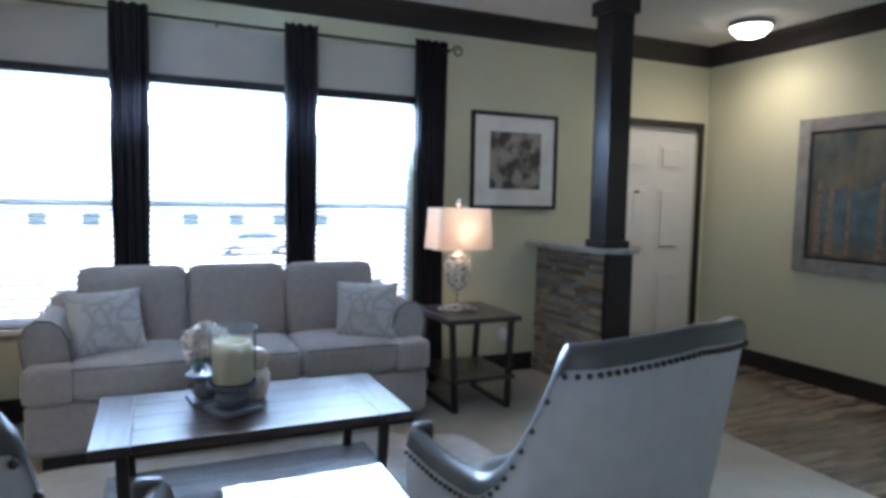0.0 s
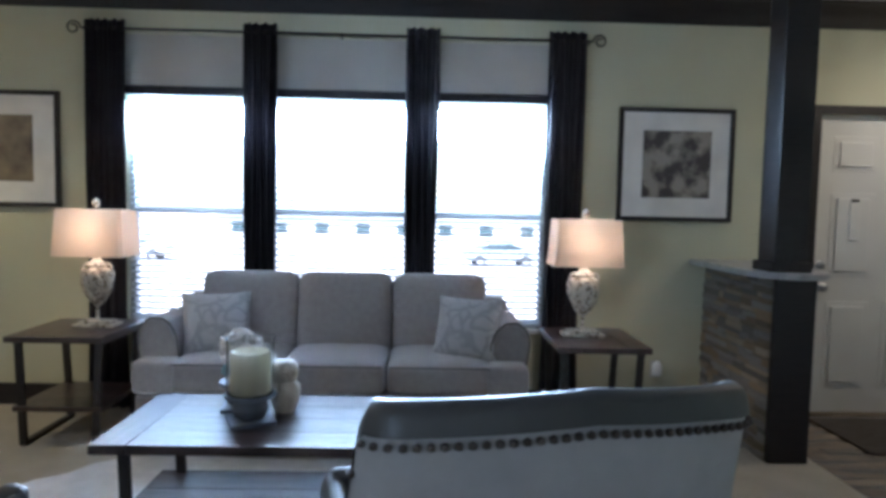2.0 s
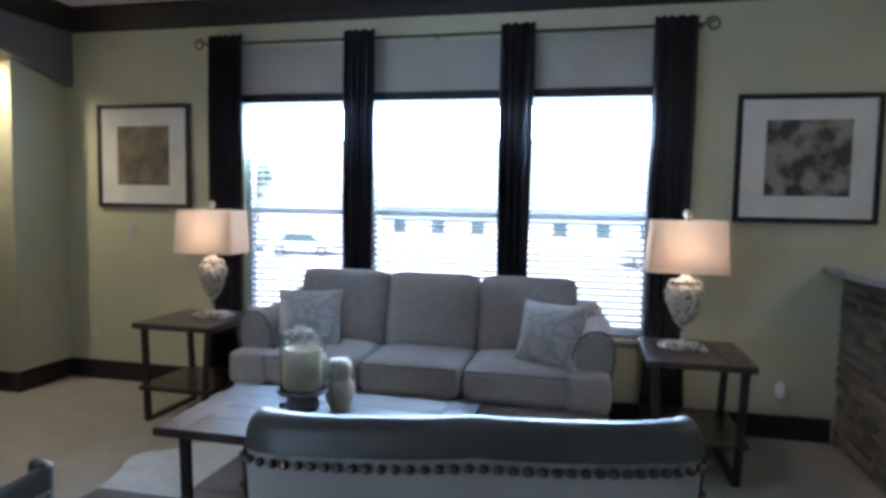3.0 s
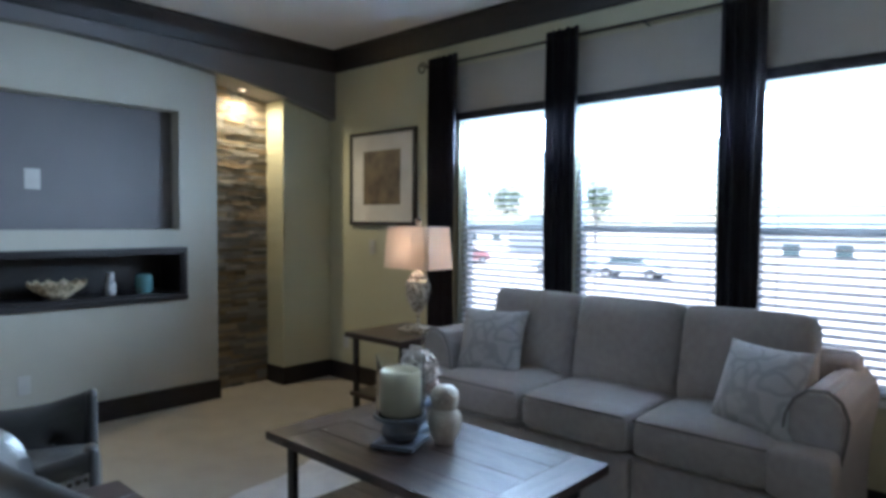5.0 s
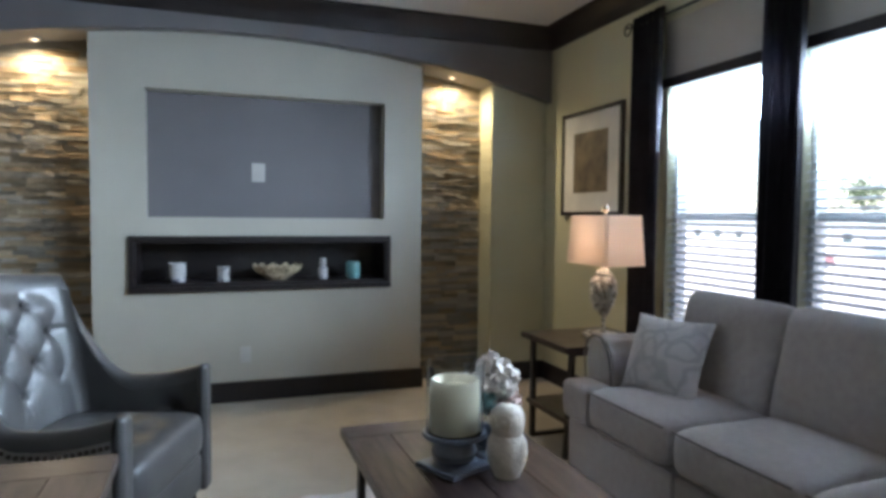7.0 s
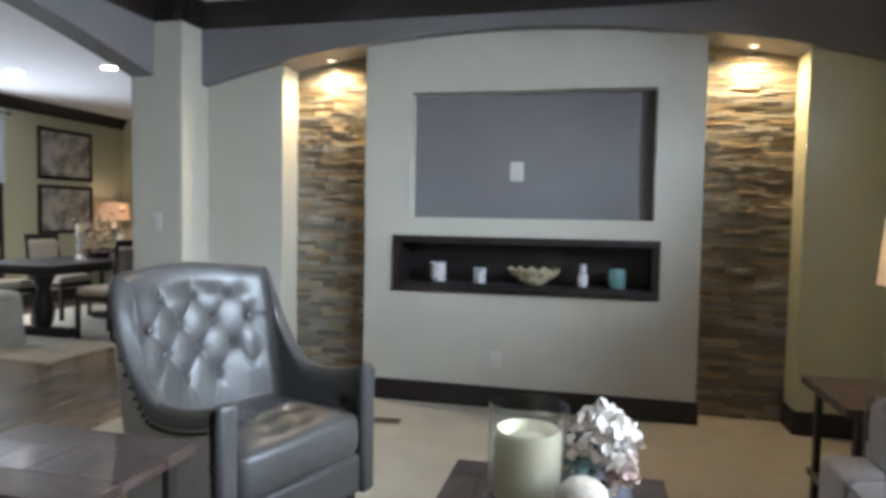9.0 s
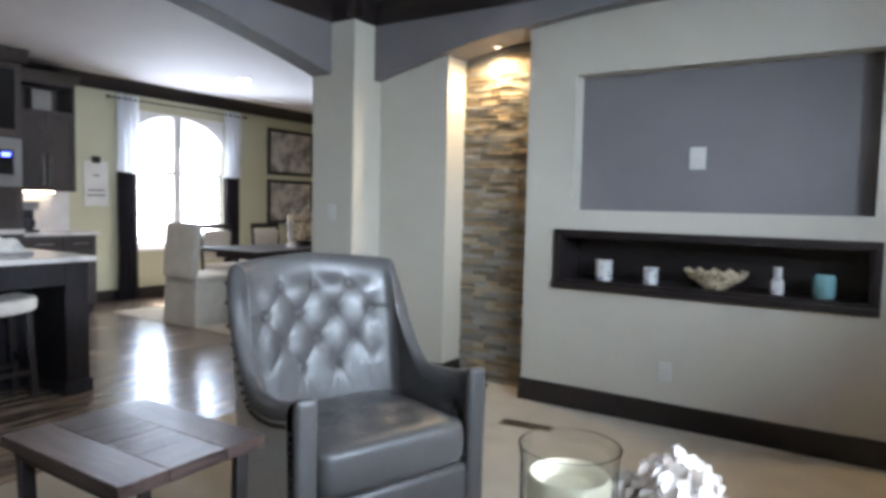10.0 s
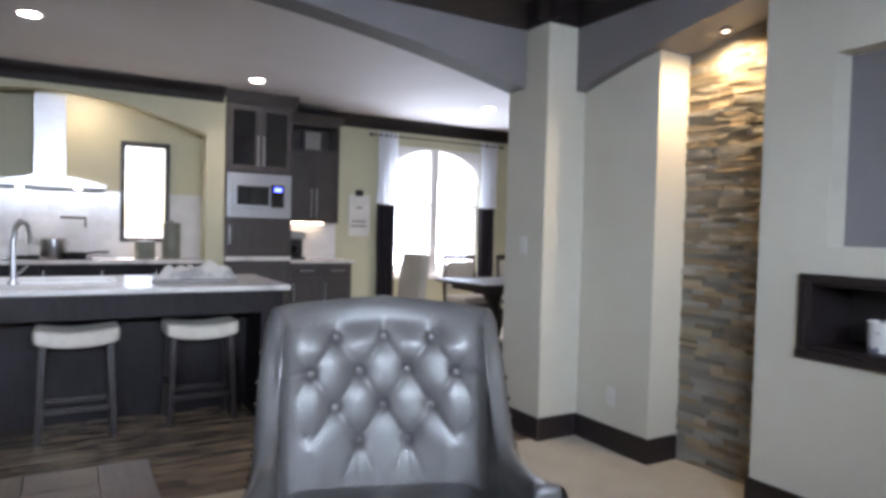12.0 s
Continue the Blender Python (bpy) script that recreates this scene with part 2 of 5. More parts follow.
REDPAINT = mat("red_car_paint", (0.50, 0.22, 0.22), 0.25, coat=0.6)
RUBBER = mat("rubber", (0.03, 0.03, 0.03), 0.8)
BRASS = mat("vent_metal", (0.28, 0.22, 0.15), 0.45, metal=0.5)
PLATE = mat("wall_plate_plastic", (0.56, 0.55, 0.52), 0.4)
BULB = glow("bulb_glow", (1.0, 0.86, 0.68), 9.0)
CAN_GLOW = glow("downlight_lens", (1.0, 0.95, 0.88), 14.0)
DOME_GLOW = glow("dome_lens", (1.0, 0.86, 0.64), 2.4)
BLUE_LED = glow("blue_display", (0.05, 0.08, 1.0), 3.0)
DRIED = mat("dried_stems", (0.22, 0.15, 0.10), 0.8, colour2=(0.35, 0.28, 0.20), scale=25)

# ---- mesh helpers ----


def B(lo, hi, bev=0.0, seg=2):
    """A box from corner to corner, with rounded edges."""
    bm = bmesh.new()
    bmesh.ops.create_cube(bm, size=1)
    c, s = (Vector(lo) + Vector(hi)) / 2, Vector(hi) - Vector(lo)
    for v in bm.verts:
        v.co = Vector((v.co.x * s.x, v.co.y * s.y, v.co.z * s.z)) + c
    if bev:
        bmesh.ops.bevel(bm, geom=bm.edges[:], offset=min(bev, min(s) * 0.49), segments=seg, profile=0.5, affect="EDGES")
    for f in sorted(bm.faces, key=lambda f: -f.calc_area())[:6]:
        f.smooth = True   # marks a flat side, see mesh_of
    return bm


def join(*bms):
    out = bmesh.new()
    for b in bms:
        tmp = bpy.data.meshes.new("tmp")
        b.to_mesh(tmp)
        b.free()
        out.from_mesh(tmp)
        bpy.data.meshes.remove(tmp)
    return out


def lathe(profile, seg=24, at=(0, 0, 0)):
    """A turned body from (radius, height) pairs."""
    bm = bmesh.new()
    rings = []
    for r, z in profile:
        rings.append([bm.verts.new((at[0] + r * math.cos(2 * math.pi * i / seg), at[1] + r * math.sin(2 * math.pi * i / seg), at[2] + z)) for i in range(seg)])
    for a, b in zip(rings, rings[1:]):
        for i in range(seg):
            bm.faces.new((a[i], a[(i + 1) % seg], b[(i + 1) % seg], b[i]))
    if profile[0][0] > 1e-4:
        bm.faces.new(rings[0][::-1])
    if profile[-1][0] > 1e-4:
        bm.faces.new(rings[-1])
    bmesh.ops.remove_doubles(bm, verts=bm.verts[:], dist=1e-5)
    return bm


def tube(points, r, seg=8, taper=1.0):
    """A round bar along points."""
    bm = bmesh.new()
    pts = [Vector(p) for p in points]
    rings = []
    for i, p in enumerate(pts):
        d = (pts[min(i + 1, len(pts) - 1)] - pts[max(i - 1, 0)]).normalized()
        side = d.orthogonal().normalized() if not rings else (side - d * side.dot(d)).normalized()
        up = d.cross(side)
        rr = r * (1 + (taper - 1) * i / max(1, len(pts) - 1))
        rings.append([bm.verts.new(p + rr * (math.cos(2 * math.pi * k / seg) * side + math.sin(2 * math.pi * k / seg) * up)) for k in range(seg)])
    for a, b in zip(rings, rings[1:]):
        for k in range(seg):
            bm.faces.new((a[k], a[(k + 1) % seg], b[(k + 1) % seg], b[k]))
    bm.faces.new(rings[0][::-1])
    bm.faces.new(rings[-1])
    return bm


def surf(f, nu, nv, close=False):
    """A sheet from f(u, v) with u, v in 0..1."""
    bm = bmesh.new()
    g = [[bm.verts.new(f(i / nu, j / nv)) for j in range(nv + 1)] for i in range(nu + 1)]
    for i in range(nu):
        for j in range(nv):
            bm.faces.new((g[i][j], g[i + 1][j], g[i + 1][j + 1], g[i][j + 1]))
    if close:
        bmesh.ops.remove_doubles(bm, verts=bm.verts[:], dist=1e-5)
    return bm


def prism(outline, axis, a, b, bev=0.0):
    """A flat outline of (p, q) pairs drawn out from a to b along an axis."""
    bm = bmesh.new()
    put = {"x": lambda p, q, t: (t, p, q), "y": lambda p, q, t: (p, t, q), "z": lambda p, q, t: (p, q, t)}[axis]
    one = [bm.verts.new(put(p, q, a)) for p, q in outline]
    two = [bm.verts.new(put(p, q, b)) for p, q in outline]
    bm.faces.new(one)
    bm.faces.new(two[::-1])
    n = len(outline)
    for i in range(n):
        bm.faces.new((one[i], two[i], two[(i + 1) % n], one[(i + 1) % n]))
    bmesh.ops.recalc_face_normals(bm, faces=bm.faces[:])
    if bev:
        bmesh.ops.bevel(bm, geom=bm.edges[:], offset=bev, segments=2, affect="EDGES")
    return bm


def cushion(sx, sy, sz, puff=0.25, cuts=9):
    """A stuffed block about the origin, rounded like a pad and fuller in its middle."""
    bm = bmesh.new()
    bmesh.ops.create_cube(bm, size=2)
    bmesh.ops.subdivide_edges(bm, edges=bm.edges[:], cuts=cuts, use_grid_fill=True)
    for v in bm.verts:
        x, y, z = v.co
        k = max(1.0, (abs(x) ** 10 + abs(y) ** 10 + abs(z) ** 10) ** 0.1)
        x, y, z = x / k, y / k, z / k
        full = (1 - x ** 4) * (1 - y ** 4)
        v.co = (x * sx / 2 * (1 - 0.03 * z * z), y * sy / 2 * (1 - 0.03 * z * z), z * sz / 2 * (1 - puff + puff * (0.35 + 0.65 * full) * 1.25))
    return bm


def throw(s, thick):
    """A square scatter pillow, pinched to its corners."""
    bm = bmesh.new()
    n = 16
    f = lambda i: -1 + 2 * i / n
    for side in (1, -1):
        g = [[bm.verts.new((f(i) * s / 2 * (1 - 0.07 * (1 - f(j) ** 2)), side * thick / 2 * max(0, (1 - f(i) ** 2) * (1 - f(j) ** 2)) ** 0.42,
                            f(j) * s / 2 * (1 - 0.07 * (1 - f(i) ** 2)))) for j in range(n + 1)] for i in range(n + 1)]
        for i in range(n):
            for j in range(n):
                q = (g[i][j], g[i + 1][j], g[i + 1][j + 1], g[i][j + 1])
                bm.faces.new(q if side < 0 else q[::-1])
    bmesh.ops.remove_doubles(bm, verts=bm.verts[:], dist=1e-4)
    return bm


def moved(bm, m):
    bm.transform(m)
    return bm


def mesh_of(name, bm, material, smooth=True):
    me = bpy.data.meshes.new(name)
    bmesh.ops.recalc_face_normals(bm, faces=bm.faces[:])
    bm.to_mesh(me)
    bm.free()
    me.materials.append(material)
    flat = np.zeros(len(me.polygons), dtype=bool)
    me.polygons.foreach_get("use_smooth", flat)
    me.polygons.foreach_set("use_smooth", np.full(len(flat), smooth))
    if smooth:
        me.set_sharp_from_angle(angle=radians(38))
        me.polygons.foreach_set("use_smooth", np.logical_not(flat))
    return me


def part(name, bm, material, parent, label="", kind=""):
    ob = new(name, mesh_of(name, bm, material))
    ob.parent = parent
    return tagged(ob, label, kind=kind)


def thing(name, label, category, m=None, group=""):
    ob = new(name)
    ob.empty_display_size = 0.1
    if m is not None:
        ob.matrix_world = m
    return tagged(ob, label, category, group)


def solid(name, bm, material, label, category, m=None, group="", kind=""):
    ob = new(name, mesh_of(name, bm, material))
    if m is not None:
        ob.matrix_world = m
    return tagged(ob, label, category, group, kind)


def structure(name, bm, material, label, category="wall"):
    return tagged(new(name, mesh_of(name, bm, material)), label, category, kind="structure")


# ---- large structure ----
H = 2.76            # ceiling
YW, YK = 5.1, -4.1  # window wall, kitchen's outer wall
XR, XD = 5.3, -6.6  # entry wall, dining end wall
XM = -1.85          # media wall
T = 0.12
WINDOWS = ((-0.345, 0.52), (0.58, 1.55), (1.61, 2.43))
WZ = (0.56, 2.06)

GZ = -2.0            # the lot outside
ground = structure("ground", B((-300, -300, GZ - 0.2), (300, 300, GZ)), CONCRETE, "pale sunlit concrete lot around the home", "ground")
structure("foundation", B((XD - 0.1, YK - 0.1, GZ), (XR + 0.1, YW + 0.1, -0.1)), CONCRETE, "plain concrete foundation under the home", "foundation")
floor = structure("floor", B((XD, YK, -0.1), (XR, YW, -0.02)), GROUT, "plain subfloor under carpet and planks", "floor")
CARPET_EDGE = 0.57
carpet = structure("floor_carpet", join(B((-2.1, CARPET_EDGE, -0.02), (3.8, YW, 0.0))), CARPET, "beige cut-pile carpet over the living area", "floor")


def wall_with_holes(axis_fixed, a, b, lo, hi, holes):
    """Boxes of a wall along x (between y=a and y=b), from lo to hi, around rectangular holes (x0, x1, z0, z1)."""
    parts, x = [], lo
    for x0, x1, z0, z1 in sorted(holes):
        parts.append(B((x, a, 0), (x0, b, H)))
        if z0 > 0:
            parts.append(B((x0, a, 0), (x1, b, z0)))
        parts.append(B((x0, a, z1), (x1, b, H)))
        x = x1
    parts.append(B((x, a, 0), (hi, b, H)))
    return join(*parts)


DOOR = (4.25, 5.19, 0.0, 2.04)
wall_w = structure("wall_window", wall_with_holes("y", YW, YW + T, XD - T, XR + T, [(x0, x1, *WZ) for x0, x1 in WINDOWS] + [DOOR]), WALL,
                   "soft yellow-green painted wall with three windows")
DW = (-4.12, -2.66, 0.66, 2.42)   # dining window
KW = (0.10, 0.50, 1.13, 2.13)     # small kitchen window
structure("wall_kitchen", wall_with_holes("y", YK - T, YK, XD - T, XR + T, [DW, KW]), WALL, "soft yellow-green painted outer kitchen wall")
structure("wall_entry", B((XR, YK, 0), (XR + T, YW, H)), WALL, "soft yellow-green painted entry wall")
structure("wall_dining", B((XD - T, YK, 0), (XD, YW, H)), WALL, "soft yellow-green painted dining end wall")
structure("ceiling", B((XD - T, YK - T, H), (XR + T, YW + T, H + 0.1)), CEIL, "flat off-white textured ceiling", "ceiling")

# media wall: a thick built-out block with a screen recess and a display niche
M0, M1 = 1.845, 4.065
N0, N1 = 1.22, 4.63
TV = (2.17, 3.78, 1.28, 2.125)
NI = (2.09, 3.795, 0.805, 1.125)


def yz(lo_y, hi_y, lo_z, hi_z, x0, x1):
    return B((x0, lo_y, lo_z), (x1, hi_y, hi_z))


structure("wall_media", join(
    yz(M0, M1, 0, NI[2], -2.2, XM), yz(M0, M1, NI[3], TV[2], -2.2, XM), yz(M0, M1, TV[3], H, -2.2, XM),
    yz(M0, NI[0], NI[2], NI[3], -2.2, XM), yz(NI[1], M1, NI[2], NI[3], -2.2, XM),
    yz(M0, TV[0], TV[2], TV[3], -2.2, XM), yz(TV[1], M1, TV[2], TV[3], -2.2, XM)), WALL_LIGHT, "off-white built-out media wall with two recesses")
structure("wall_media_recess", yz(TV[0], TV[1], TV[2], TV[3], -2.19, XM - 0.13), GREY, "grey painted back of the screen recess")
structure("wall_behind_stone", join(B((-2.2, 0.3, 0), (-2.1, M0, H)), B((-2.2, M1, 0), (-2.1, YW, H))), WALL_LIGHT, "plain wall behind the stone strips")
structure("wall_pier_south", B((-2.1, 0.62, 0), (-1.83, N0, H)), WALL_LIGHT, "off-white pier beside the stone strip")
structure("wall_pier_north", B((-2.1, N1, 0), (-1.83, YW, H)), WALL, "yellow-green pier beside the stone strip")
structure("column", B((-2.2, 0.21, 0), (-1.52, 0.62, H), 0.012), WALL_LIGHT, "off-white square corner column", "column")


def arch_header(a0, a1, low, high, n=28):
    """The outline of a header with an arched underside, from a0 to a1."""
    pts = [(a0, H), (a0, low)]
    for i in range(1, n):
        t = i / n
        pts.append((a0 + (a1 - a0) * t, low + (high - low) * (1 - (2 * t - 1) ** 2)))
    return pts + [(a1, low), (a1, H)]


structure("header_media", prism(arch_header(0.62, YW, 2.205, 2.51), "x", -2.1, -1.75), GREY, "grey arched header over the media wall", "arch")
structure("header_kitchen", prism(arch_header(-1.52, 3.95, 2.23, 2.56), "y", 0.21, 0.40), GREY, "grey arched header between living room and kitchen", "arch")
structure("header_post", B((3.95, 0.08, 0), (4.2, 0.40, H)), WALL_LIGHT, "off-white pier under the grey header", "column")
structure("half_wall", B((3.97, 2.18, 0), (XR, 2.42, 0.8), 0.01), WHITE, "low white half wall by the entry", "wall")


def skirting(name, lo, hi):
    structure(name, B(lo, hi, 0.006), DARK, "tall dark espresso baseboard", "baseboard")


BH = 0.145
skirting("baseboard_window", (-1.83, YW - 0.016, 0), (3.49, YW, BH))
skirting("baseboard_door", (3.76, YW - 0.016, 0), (4.17, YW, BH))
skirting("baseboard_media", (XM, M0 - 0.016, 0), (XM + 0.016, M1 + 0.016, BH))
skirting("baseboard_pier_south", (-1.83, 0.62, 0), (-1.814, N0 + 0.016, BH))
skirting("baseboard_pier_south_return", (-2.06, N0, 0), (-1.83, N0 + 0.016, BH))
skirting("baseboard_pier_north", (-1.83, N1 - 0.016, 0), (-1.814, YW - 0.016, BH))
skirting("baseboard_pier_north_return", (-2.06, N1 - 0.016, 0), (-1.83, N1, BH))
skirting("baseboard_column", (-1.52, 0.21, 0), (-1.504, 0.636, BH))
skirting("baseboard_column_return", (-1.814, 0.62, 0), (-1.52, 0.636, BH))
skirting("baseboard_entry", (XR - 0.016, 2.42, 0), (XR, YW, BH))
skirting("baseboard_half_wall", (3.95, 2.16, 0), (XR - 0.016, 2.44, BH))
skirting("baseboard_dining", (XD, YK, 0), (-2.1, YK + 0.016, BH))


def crown(name, along, lo, hi, at, side):
    """A stepped crown moulding under the ceiling along x or y."""
    prof = [(0, H), (0, H - 0.16), (0.014, H - 0.16), (0.022, H - 0.142), (0.03, H - 0.11), (0.055, H - 0.058), (0.082, H - 0.036), (0.086, H - 0.022), (0.1, H - 0.018), (0.1, H)]
    pts = [(at + side * p, q) for p, q in prof]
    structure(name, prism(pts, "x" if along == "x" else "y", lo, hi), DARK, "dark espresso crown moulding", "trim")


crown("crown_window", "x", -1.75, XR, YW, -1)
crown("crown_media", "y", 0.62, YW, -1.75, 1)
crown("crown_entry", "y", 0.4, YW, XR, -1)
crown("crown_header", "x", -1.52, 3.95, 0.40, 1)
crown("crown_column", "y", 0.40, 0.72, -1.52, 1)
crown("crown_column_face", "x", -1.75, -1.42, 0.62, 1)
crown("crown_kitchen", "x", XD, -1.2, YK, 1)
crown("crown_kitchen_arch", "x", -0.40, XR, -3.45, 1)
# ---- windows, blinds, curtains ----
slat_mesh = {}


def blind(x0, x1, z0, z1, y, inward):
    b = thing("window_blind", "white horizontal slat blind, open, in the window", "blind", pose((x0 + x1) / 2, y, z0), "window blinds")
    w = x1 - x0 - 0.02
    part("headrail", B((-w / 2, -0.025, z1 - z0 - 0.05), (w / 2, 0.025, z1 - z0 - 0.004), 0.005), BLIND, b)
    part("bottom_rail", B((-w / 2, -0.022, 0.01), (w / 2, 0.022, 0.028), 0.005), BLIND, b)
    key = round(w, 3)
    if key not in slat_mesh:
        slat_mesh[key] = mesh_of("slat", moved(B((-w / 2, -0.024, -0.0013), (w / 2, 0.024, 0.0013)), pose(0, 0, 0, 12 * inward)), BLIND)
    n = int((z1 - z0 - 0.1) / 0.041)
    for i in range(n):
        s = new("slat", slat_mesh[key])
        s.parent = b
        s.location = (0, 0, 0.05 + i * 0.041)
    for x in (-w * 0.36, w * 0.36):
        part("ladder_cord", B((x - 0.0015, -0.001, 0.02), (x + 0.0015, 0.001, z1 - z0 - 0.03)), BLIND, b)


for i, (x0, x1) in enumerate(WINDOWS):
    z0, z1 = WZ
    w = tagged(thing(f"window_{i + 1}", "white single-hung window in daylight", "window"), kind="structure")
    fr = 0.035
    part("window_frame", join(B((x0, YW + 0.05, z0), (x0 + fr, YW + T, z1)), B((x1 - fr, YW + 0.05, z0), (x1, YW + T, z1)),
                              B((x0 + fr, YW + 0.05, z1 - fr), (x1 - fr, YW + T, z1)), B((x0 + fr, YW + 0.05, z0), (x1 - fr, YW + T, z0 + fr))), WHITE, w)
    part("meeting_rail", B((x0 + fr, YW + 0.06, 1.29), (x1 - fr, YW + 0.11, 1.335), 0.004), WHITE, w)
    for a, b in ((z0 + fr, 1.29), (1.335, z1 - fr)):
        p = part("pane", B((x0 + fr, YW + 0.084, a), (x1 - fr, YW + 0.088, b)), GLASS, w)
        p.visible_shadow = False
    part("window_sill", B((x0 - 0.0, YW - 0.03, z0 - 0.03), (x1 + 0.0, YW + 0.05, z0), 0.005), WHITE, w)
    blind(x0 + 0.005, x1 - 0.005, z0 + 0.004, z1 - 0.002, YW + 0.026, 1)
structure("window_head_trim", B((WINDOWS[0][0] - 0.05, YW - 0.022, 2.06), (WINDOWS[-1][1] + 0.05, YW, 2.115), 0.004), DARK, "dark wood trim along the window heads", "trim")
for i, (xa, xb) in enumerate(((0.52, 0.58), (1.55, 1.61))):
    structure(f"window_mullion_{i + 1}", B((xa, YW - 0.016, 0.55), (xb, YW, 2.06), 0.003), DARK, "dark wood trim between windows", "trim")
structure("window_valance_panel", B((-0.37, YW - 0.012, 2.115), (2.46, YW, 2.44), 0.003), PANEL, "plain taupe panel above the windows", "trim")


def curtain(x, width, top, bottom, y, material=CURTAIN, name="curtain", label="dark espresso grommet curtain gathered in folds", folds=5, grp="window curtains"):
    c = thing(name, label, "curtain", pose(x, y, bottom), grp)
    ph = random.random() * 6

    def f(u, v):
        wide = width * (1.06 - 0.1 * math.sin(math.pi * v) + 0.05 * (1 - v))
        a = 2 * math.pi * folds * u + ph
        return (wide * (u - 0.5) + 0.006 * math.sin(7 * v + 9 * u), 0.03 * math.sin(a) * (0.8 + 0.3 * math.sin(3 * v + u * 4)) + 0.008 * math.sin(3.1 * a),
                (top - bottom) * v + (0.012 * math.sin(a) if v > 0.99 else 0))
    bm = surf(f, 60, 24)
    bmesh.ops.solidify(bm, geom=bm.faces[:], thickness=0.004)
    part("drape", bm, material, c)
    for k in range(4):
        part("grommet", moved(lathe([(0.017, -0.004), (0.024, 0), (0.017, 0.004)], 12), pose(width * (k / 3 - 0.5) * 0.8, 0.0, top - bottom - 0.05, 0, 90)), METAL, c)
    return c


YC = 5.0
for x, wd, fo in ((-0.415, 0.24, 5), (0.555, 0.21, 4), (1.585, 0.21, 4), (2.52, 0.24, 5)):
    curtain(x, wd, 2.505, 0.02, YC, folds=fo)
rod = thing("curtain_rod", "thin black iron curtain rod with scroll finials", "curtain rod", pose(0, YC, 2.45))
part("rod", tube([(-0.56, 0, 0), (2.66, 0, 0)], 0.009, 10), METAL, rod)
for sx, x in ((-1, -0.56), (1, 2.66)):
    pts = []
    for i in range(22):
        a = i / 21 * 2 * math.pi * 1.35
        r = 0.045 - 0.028 * i / 21
        pts.append((x + sx * (0.06 + r * math.cos(a + math.pi)), 0, r * math.sin(a)))
    part("finial", tube([(x, 0, 0)] + pts, 0.006, 6), METAL, rod, "scrolled iron finial")
for x in (-0.56, 1.06, 2.66):
    part("bracket", tube([(x, 0, 0), (x, YW - YC - 0.012, -0.004)], 0.006, 6), METAL, rod)

# ---- front door ----
dr = tagged(thing("door_1", "white six-panel front door, closed", "door"), kind="structure")
part("slab", B((DOOR[0], YW + 0.03, -0.02), (DOOR[1], YW + 0.075, DOOR[3])), DOORM, dr)
for px in (DOOR[0] + 0.12, DOOR[0] + 0.52):
    for z0, z1 in ((0.18, 0.78), (0.95, 1.52), (1.66, 1.90)):
        part("panel", join(B((px, YW + 0.026, z0), (px + 0.30, YW + 0.032, z1), 0.003, 2), B((px + 0.035, YW + 0.014, z0 + 0.035), (px + 0.265, YW + 0.027, z1 - 0.035), 0.006, 2)), DOORM, dr)
part("frame", join(B((DOOR[0] - 0.075, YW - 0.02, 0), (DOOR[0], YW, DOOR[3] + 0.06), 0.004), B((DOOR[1], YW - 0.02, 0), (DOOR[1] + 0.06, YW, DOOR[3] + 0.06), 0.004),
                   B((DOOR[0], YW - 0.02, DOOR[3]), (DOOR[1], YW, DOOR[3] + 0.06), 0.004)), DARK, dr, "dark espresso door casing")
part("threshold", B((DOOR[0], YW - 0.01, -0.02), (DOOR[1], YW + 0.03, 0.012), 0.004), BRASS, dr)
part("knob", join(moved(lathe([(0.03, 0), (0.03, 0.008), (0.012, 0.012), (0.012, 0.03), (0.028, 0.04), (0.03, 0.055), (0.018, 0.066), (0.0, 0.068)], 18), pose(DOOR[0] + 0.07, YW + 0.03, 0.88, 90))), STEEL, dr, "brushed metal knob")
part("deadbolt", moved(lathe([(0.03, 0), (0.03, 0.012), (0.02, 0.02), (0.0, 0.022)], 18), pose(DOOR[0] + 0.07, YW + 0.03, 1.03, 90)), STEEL, dr)
part("lockbox_tag", join(B((DOOR[0] + 0.24, YW + 0.004, 1.20), (DOOR[0] + 0.31, YW + 0.014, 1.46), 0.004)), MATBOARD, dr, "narrow pale paper notice")
part("clip", B((DOOR[0] + 0.25, YW + 0.0, 1.46), (DOOR[0] + 0.30, YW + 0.012, 1.48), 0.003), METAL, dr)
solid("door_mat", B((4.2, 4.35, 0.0), (5.2, 4.98, 0.014), 0.005), mat("mat_weave", (0.10, 0.08, 0.065), 0.95, colour2=(0.05, 0.04, 0.035), scale=9, stretch=(1, 8, 1), bump=0.6, bump_scale=200),
      "dark brown woven door mat before the front door", "door mat")

